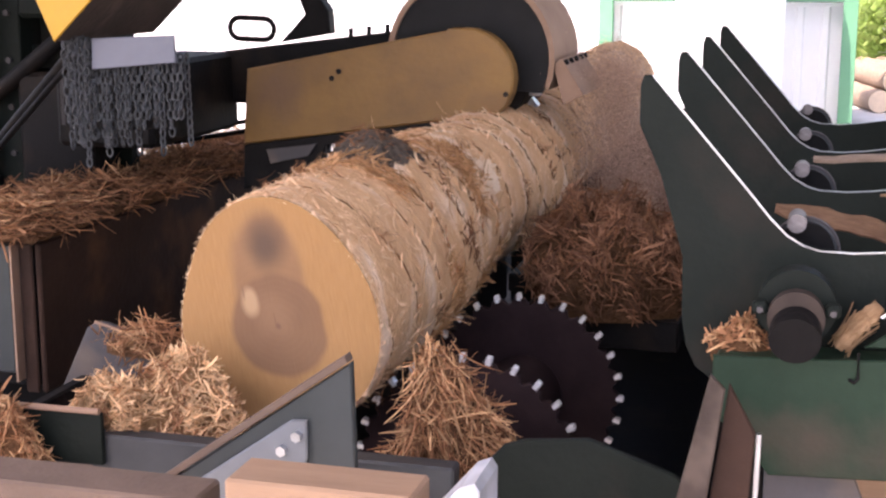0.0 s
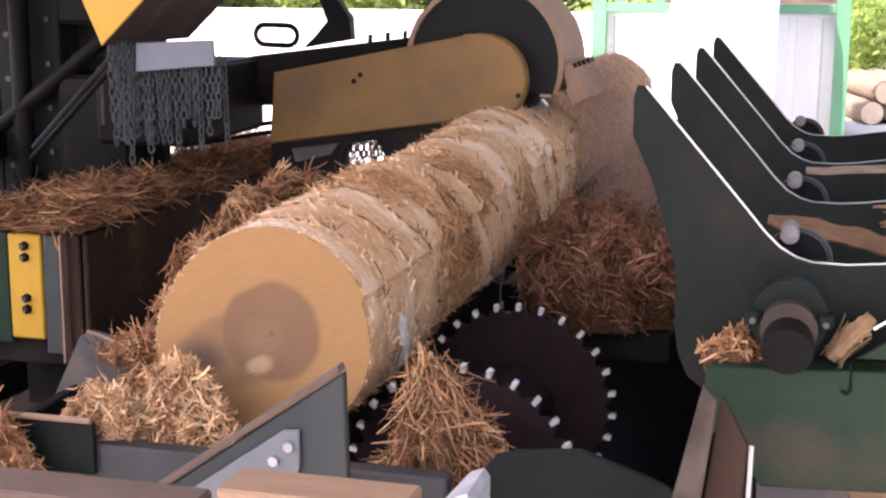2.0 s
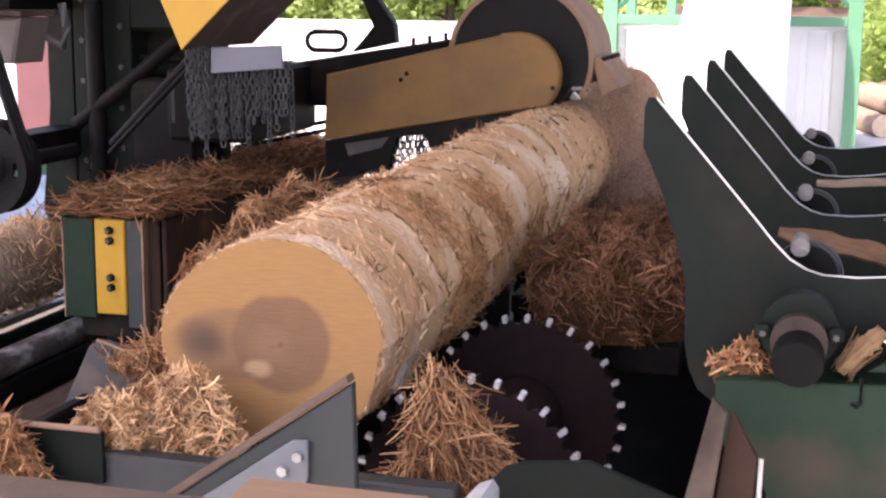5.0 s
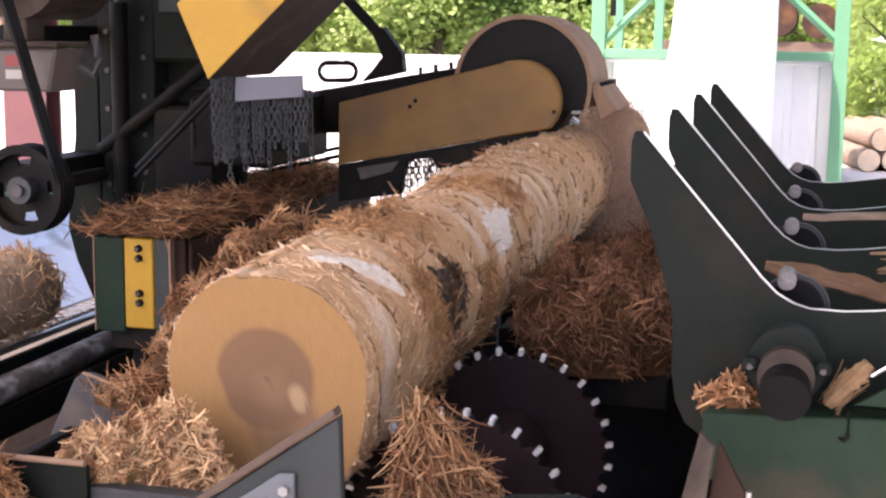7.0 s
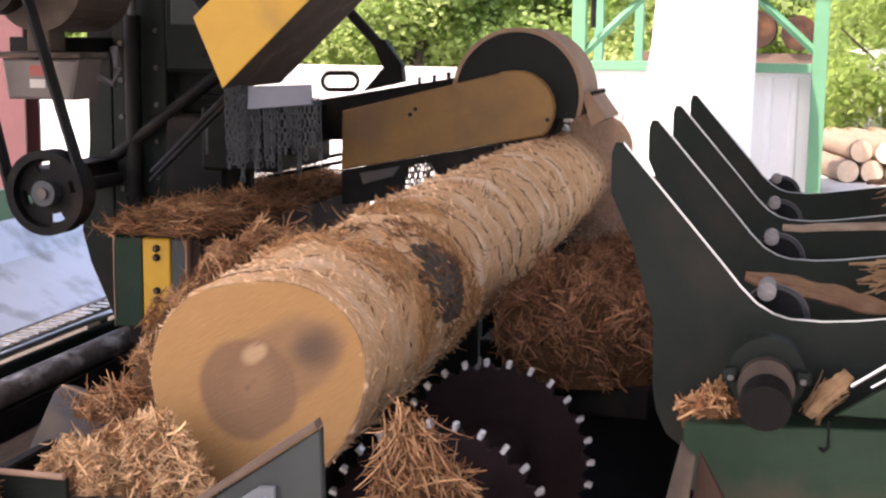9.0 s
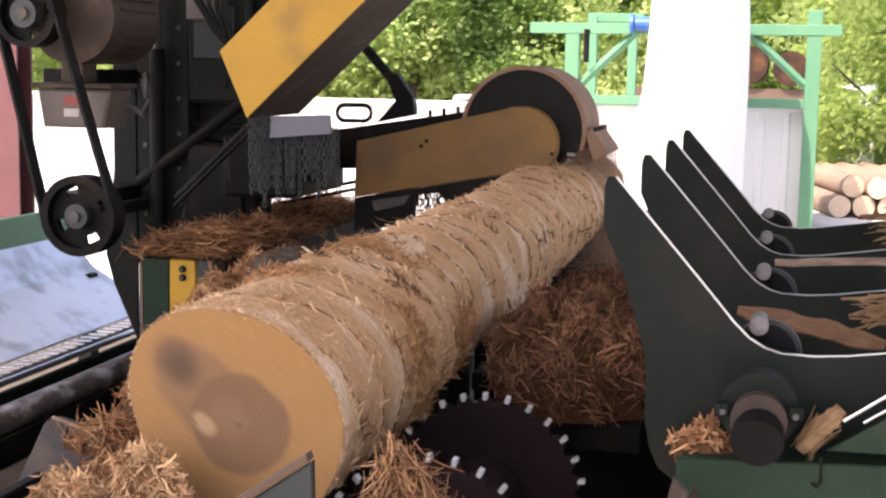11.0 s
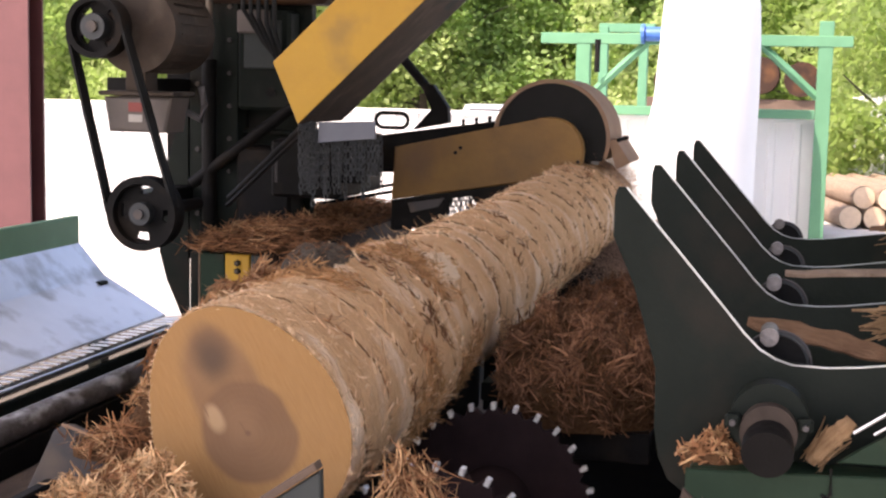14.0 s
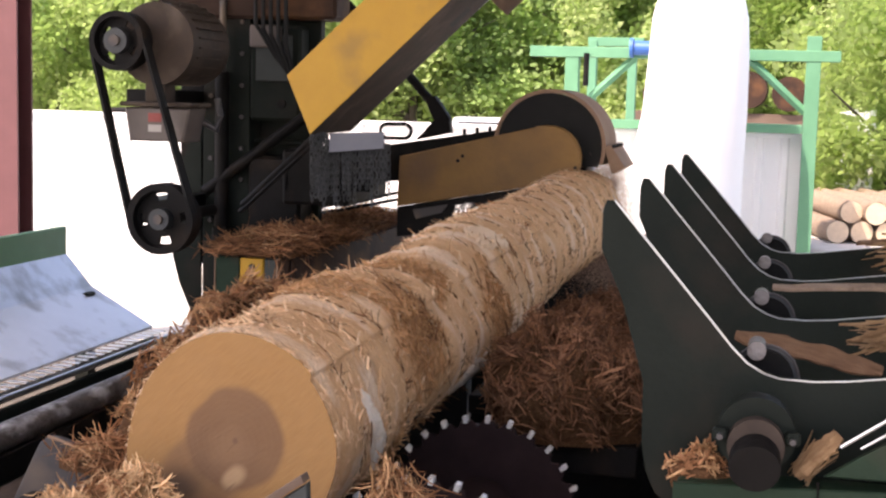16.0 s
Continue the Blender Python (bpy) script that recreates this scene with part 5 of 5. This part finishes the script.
    part("pale_label", box(-3.45, -3.37, -1.3045, -1.3015, 2.145, 2.185, 0), PALE, jb, "pale label")
    part("conduit", bent([(-3.20, -1.1, 2.20), (-3.12, -1.1, 2.16), (-3.10, -1.1, 2.24), (-3.12, -1.1, 2.34)], 0.02, 8), GREY, c, smooth=True)
    part("motor_neck", box(-3.52, -3.40, -1.2, -1.05, 2.31, 2.42), MOTOR, c)
    for x0, z0, x1, z1 in ((-3.742, 2.60, -3.515, 1.66), (-3.43, 2.66, -3.135, 1.70)):
        b = Vector((x1 - x0, 0, z1 - z0)).normalized()
        s = Vector((-b.z, 0, b.x)) * 0.008
        pl = [(x0 + s.x, z0 + s.z), (x1 + s.x, z1 + s.z), (x1 - s.x, z1 - s.z), (x0 - s.x, z0 - s.z)]
        for k in range(3):
            part("drive_belt", prism(pl, -1.43 + k * 0.03, -1.408 + k * 0.03, 0), RUBBER, c)
    # tray heaped with bark
    part("tray_side", box(-2.60, -2.578, -1.27, 1.3, 0.92, 1.462), RUST, c, "dark rusty tray side")
    part("tray_top", box(-3.01, -2.588, -1.30, 1.3, 1.463, 1.476), RUST, c)
    part("tray_front", box(-3.03, -2.886, -1.315, -1.28, 1.03, 1.462), GREEN, c)
    part("tray_lip", box(-3.065, -2.87, -1.325, -1.28, 1.4765, 1.484), TAN_DUST, c)
    part("front_edge", box(-3.036, -3.031, -1.318, -1.28, 1.03, 1.462, 0), TAN_DUST, c)
    yp = part("bolt_plate", box(-2.882, -2.742, -1.322, -1.285, 1.055, 1.462), YELLOW, c, "yellow bolt plate with scuffed edges")
    for z in (1.415, 1.372, 1.215, 1.172):
        part("bolt", tube((-2.808, -1.338, z), (-2.808, -1.322, z), 0.018, 6), BLACK, yp)
        part("bolt", tube((-2.808, -1.350, z), (-2.808, -1.338, z), 0.009, 8), GREY, yp)
    part("tray_flange", box(-2.739, -2.668, -1.318, -1.27, 1.0, 1.462), SLATE, c)
    part("flange_edge", box(-2.667, -2.659, -1.322, -1.27, 0.97, 1.462, 0), TAN_DUST, c)
    part("tray_body", box(-2.99, -2.61, -1.265, 1.28, 0.94, 1.458), BLACK, c)
    part("tray_end", box(-2.658, -2.605, -1.28, -1.268, 0.92, 1.462), RUST, c)
    for y in (-1.0, 0.3):
        part("track_shoe", box(-2.97, -2.60, y - 0.1, y + 0.1, 0.72, 0.93), BLACK, c)
    rng = random.Random(31)

    def top(x, y):
        e = min(1.0, (x + 3.10) / 0.10, (-2.545 - x) / 0.10, (y + 1.37) / 0.12, (1.35 - y) / 0.15)
        return 1.477 + max(0.0, e) * (0.055 + 0.06 * noise.noise(Vector((x * 5, y * 5, 1)))) + 0.018 * noise.noise(Vector((x * 19, y * 19, 1)))

    nx, ny = 16, 60
    vs = [(-3.09 + 0.54 * i / nx, -1.36 + 2.7 * j / ny, max(1.478, top(-3.09 + 0.54 * i / nx, -1.36 + 2.7 * j / ny))) for i in range(nx + 1) for j in range(ny + 1)]
    fs = [(i * (ny + 1) + j, i * (ny + 1) + j + 1, (i + 1) * (ny + 1) + j + 1, (i + 1) * (ny + 1) + j) for i in range(nx) for j in range(ny)]
    part("bark_bed", raw(vs, fs), MOUND_A, c, "matted bark bed", kind="stuff", smooth=True)
    for mt_, n in ((STRIP_A, 2600), (STRIP_C, 1300), (STRIP_B, 500)):
        seats = []
        for _ in range(n // 10):
            x, y = rng.uniform(-3.07, -2.56), rng.uniform(-1.36, 1.32)
            way, lift = Vector((rng.uniform(-1, 0.6), rng.uniform(-0.6, 0.6), rng.uniform(-.15, .12))), rng.uniform(0, 0.018)
            for _ in range(10):
                q = Vector((x + rng.gauss(0, 0.035), y + rng.gauss(0, 0.05), 0))
                q.z = max(1.485, top(q.x, q.y)) + lift + rng.uniform(0, 0.012)
                seats.append((q, way + Vector((rng.gauss(0, .4), rng.gauss(0, .4), rng.gauss(0, .1)))))
        v, f = strips(rng, seats, 0.13, 0.0075, 0.4)
        part("bark_litter", raw(v, f), mt_, c, "loose brown bark shreds", kind="stuff")
    return head


swing = build_carriage(carriage)


def build_pulley(r, w, hub, name, label):
    verts = arc(0, 0, r, 0, 351, 39)
    b = bmesh.new()
    n = len(verts)
    prof = [(r * 0.80, 0.0), (r, 0.0), (r, w * 0.2), (r * 0.95, w * 0.5), (r, w * 0.8), (r, w), (r * 0.80, w)]
    rings = [[b.verts.new((q * math.cos(k * math.tau / n), y, q * math.sin(k * math.tau / n))) for k in range(n)] for q, y in prof]
    for i in range(len(rings)):
        a, c2 = rings[i], rings[(i + 1) % len(rings)]
        for k in range(n):
            b.faces.new((a[k], a[(k + 1) % n], c2[(k + 1) % n], c2[k]))
    p = part(name, b, BLACK, carriage, label, smooth=True)
    web = bmesh.new()
    n2 = 72
    inner, outer, hole_a, hole_b = r * 0.25, r * 0.82, r * 0.52, r * 0.72
    for k in range(n2):
        a0, a1 = k * math.tau / n2, (k + 1) * math.tau / n2
        bands = ((inner, hole_a), (hole_b, outer)) if (k % 18) in (0, 1, 2, 3, 4, 5) else ((inner, outer),)
        for q0, q1 in bands:
            w0 = [(q0 * math.cos(a0), q0 * math.sin(a0)), (q1 * math.cos(a0), q1 * math.sin(a0)), (q1 * math.cos(a1), q1 * math.sin(a1)), (q0 * math.cos(a1), q0 * math.sin(a1))]
            prism(w0, w * 0.45, w * 0.6, 0, web)
    bmesh.ops.remove_doubles(web, verts=web.verts, dist=1e-5)
    part("web", web, BLACK, p)
    part("hub", tube((0, -w * 0.1, 0), (0, w * 0.8, 0), hub, 24), GREY_DARK, p, smooth=True)
    part("shaft_end", tube((0, -w * 0.25, 0), (0, -w * 0.1, 0), hub * 0.45, 16), GREY, p, smooth=True)
    return p


low_pulley = build_pulley(0.20, 0.12, 0.06, "lower_pulley", "black spoked belt pulley")
top_pulley = build_pulley(0.165, 0.12, 0.07, "motor_pulley", "dark grey motor pulley")
low_pulley.location, top_pulley.location = (-3.32, -1.43, 1.664), (-3.585, -1.43, 2.645)
part("pulley_axle", tube((-3.32, -1.36, 1.662), (-3.32, -0.7, 1.662), 0.035, 14), BLACK, carriage)
part("motor_shaft", tube((-3.585, -1.36, 2.645), (-3.585, -1.2, 2.645), 0.03, 14), BLACK, carriage)


# ---- dust and chips thrown off by the head ----
def build_dust(name, n, size, spread, seed, label):
    rng = random.Random(seed)
    verts, faces = [], []
    for _ in range(n):
        u = rng.random()
        p = Vector((rng.gauss(0.02 + 0.13 * u, 0.075 + 0.06 * u) * spread, rng.gauss(0.10, 0.2), 0.30 - u * 0.80 + rng.gauss(0, 0.05)))
        s = size * rng.uniform(0.4, 1.4)
        a = Vector((rng.gauss(0, 1), rng.gauss(0, 1), rng.gauss(0, 1))).normalized()
        w = a.orthogonal().normalized()
        v = a.cross(w)
        k = len(verts)
        verts += [p + a * s, p - a * s * 0.6 + w * s * 0.6, p - a * s * 0.6 - w * s * 0.6, p + v * s * 0.4]
        faces += [(k, k + 1, k + 2), (k, k + 1, k + 3), (k + 1, k + 2, k + 3)]
    return tagged(part(name, raw(verts, faces), DUST), label, "wood dust", kind="stuff")


dust_a = build_dust("dust_plume", 90000, 0.0031, 1.0, 41, "dense tan plume of wood dust thrown off the cutting head")
dust_b = build_dust("dust_plume", 12000, 0.0045, 1.5, 42, "loose tan wood dust drifting beside the cutting head")


# ---- movement ----
def motions():
    steps = [i * 0.25 for i in range(65)]
    walk(carriage, [(t, pose(0, 5.4 + 0.1878 * t, 0)) for t in (0, 2, 4, 6, 8, 10, 12, 14, 16)])
    ride = [-1.81, -1.5, -0.94, -0.9, -1.5, -0.91, -1.2, -0.42, -0.61, -0.3, 0.4, 1.0, 0.0, -0.3, 1.39, 1.9, 2.16, 0.42, 1.29, 0.9,
            0.2, 1.9, 0.4, -0.29, 2.44, -0.55, 0.05, 2.15, -0.42, 0.04, 2.07, -0.26, 0.72]
    walk(swing, [(i * 0.5, pose(-2.589, 0, 1.851, 0, -a, 0)) for i, a in enumerate(ride)])
    walk(big_log, [(t, pose(-1.350, 3.3, 1.468 + 0.006 * math.sin(radians(2 * (98 + 232.8 * t))), 0, 0, -1.3) @ pose(0, 0, 0, 2.0, 0, 0) @ pose(0, 0, 0, 0, -(98 + 232.8 * t), 0)) for t in steps])
    walk(rotor, [(t, pose(-0.885, 3.55, 1.02, 0, 182.0 * t, 0)) for t in steps])
    walk(low_pulley, [(t, pose(-3.32, -1.43, 1.664, 0, 310 * t, 0)) for t in steps])
    walk(top_pulley, [(t, pose(-3.585, -1.43, 2.645, 0, 310 * t * 0.2 / 0.148 * 0.84, 0)) for t in steps])
    slide = [(0, 5.5), (3.0, 5.58), (4.2, 5.8), (5.4, 6.2), (6.3, 6.42), (6.6, 6.33), (7.0, 6.08), (7.6, 5.77), (8.0, 5.45), (9.0, 4.8), (10.5, 4.5), (16, 4.5)]
    walk(raw_log, [(t, pose(-3.80, y - 3.2, 1.05, 0, 60 * y, 0)) for t, y in slide])
    walk(side_heap, [(t, pose(0, 0, z)) for t, z in ((0, -0.26), (0.6, -0.14), (1.2, -0.03), (2.0, 0), (7, 0), (12, 0), (16, 0.0))])
    walk(dust_a, [(t, pose(-0.89 - 0.15 * min(1.0, t / 7) - 0.10 * max(0.0, t - 7) / 9, 6.0 + 0.1878 * t, 1.72 - 0.05 * max(0.0, t - 8) / 8, 0, 5 * math.sin(t * 2.1), 0)) for t in [i * 0.5 for i in range(33)]])
    walk(dust_b, [(t, pose(-0.89 - 0.14 * min(1.0, t / 7) - 0.10 * max(0.0, t - 7) / 9, 6.0 + 0.1878 * t, 1.66 - 0.06 * max(0.0, t - 8) / 8, 0, 8 * math.sin(t * 2.7 + 1), 0)) for t in [i * 0.5 for i in range(33)]])


motions()
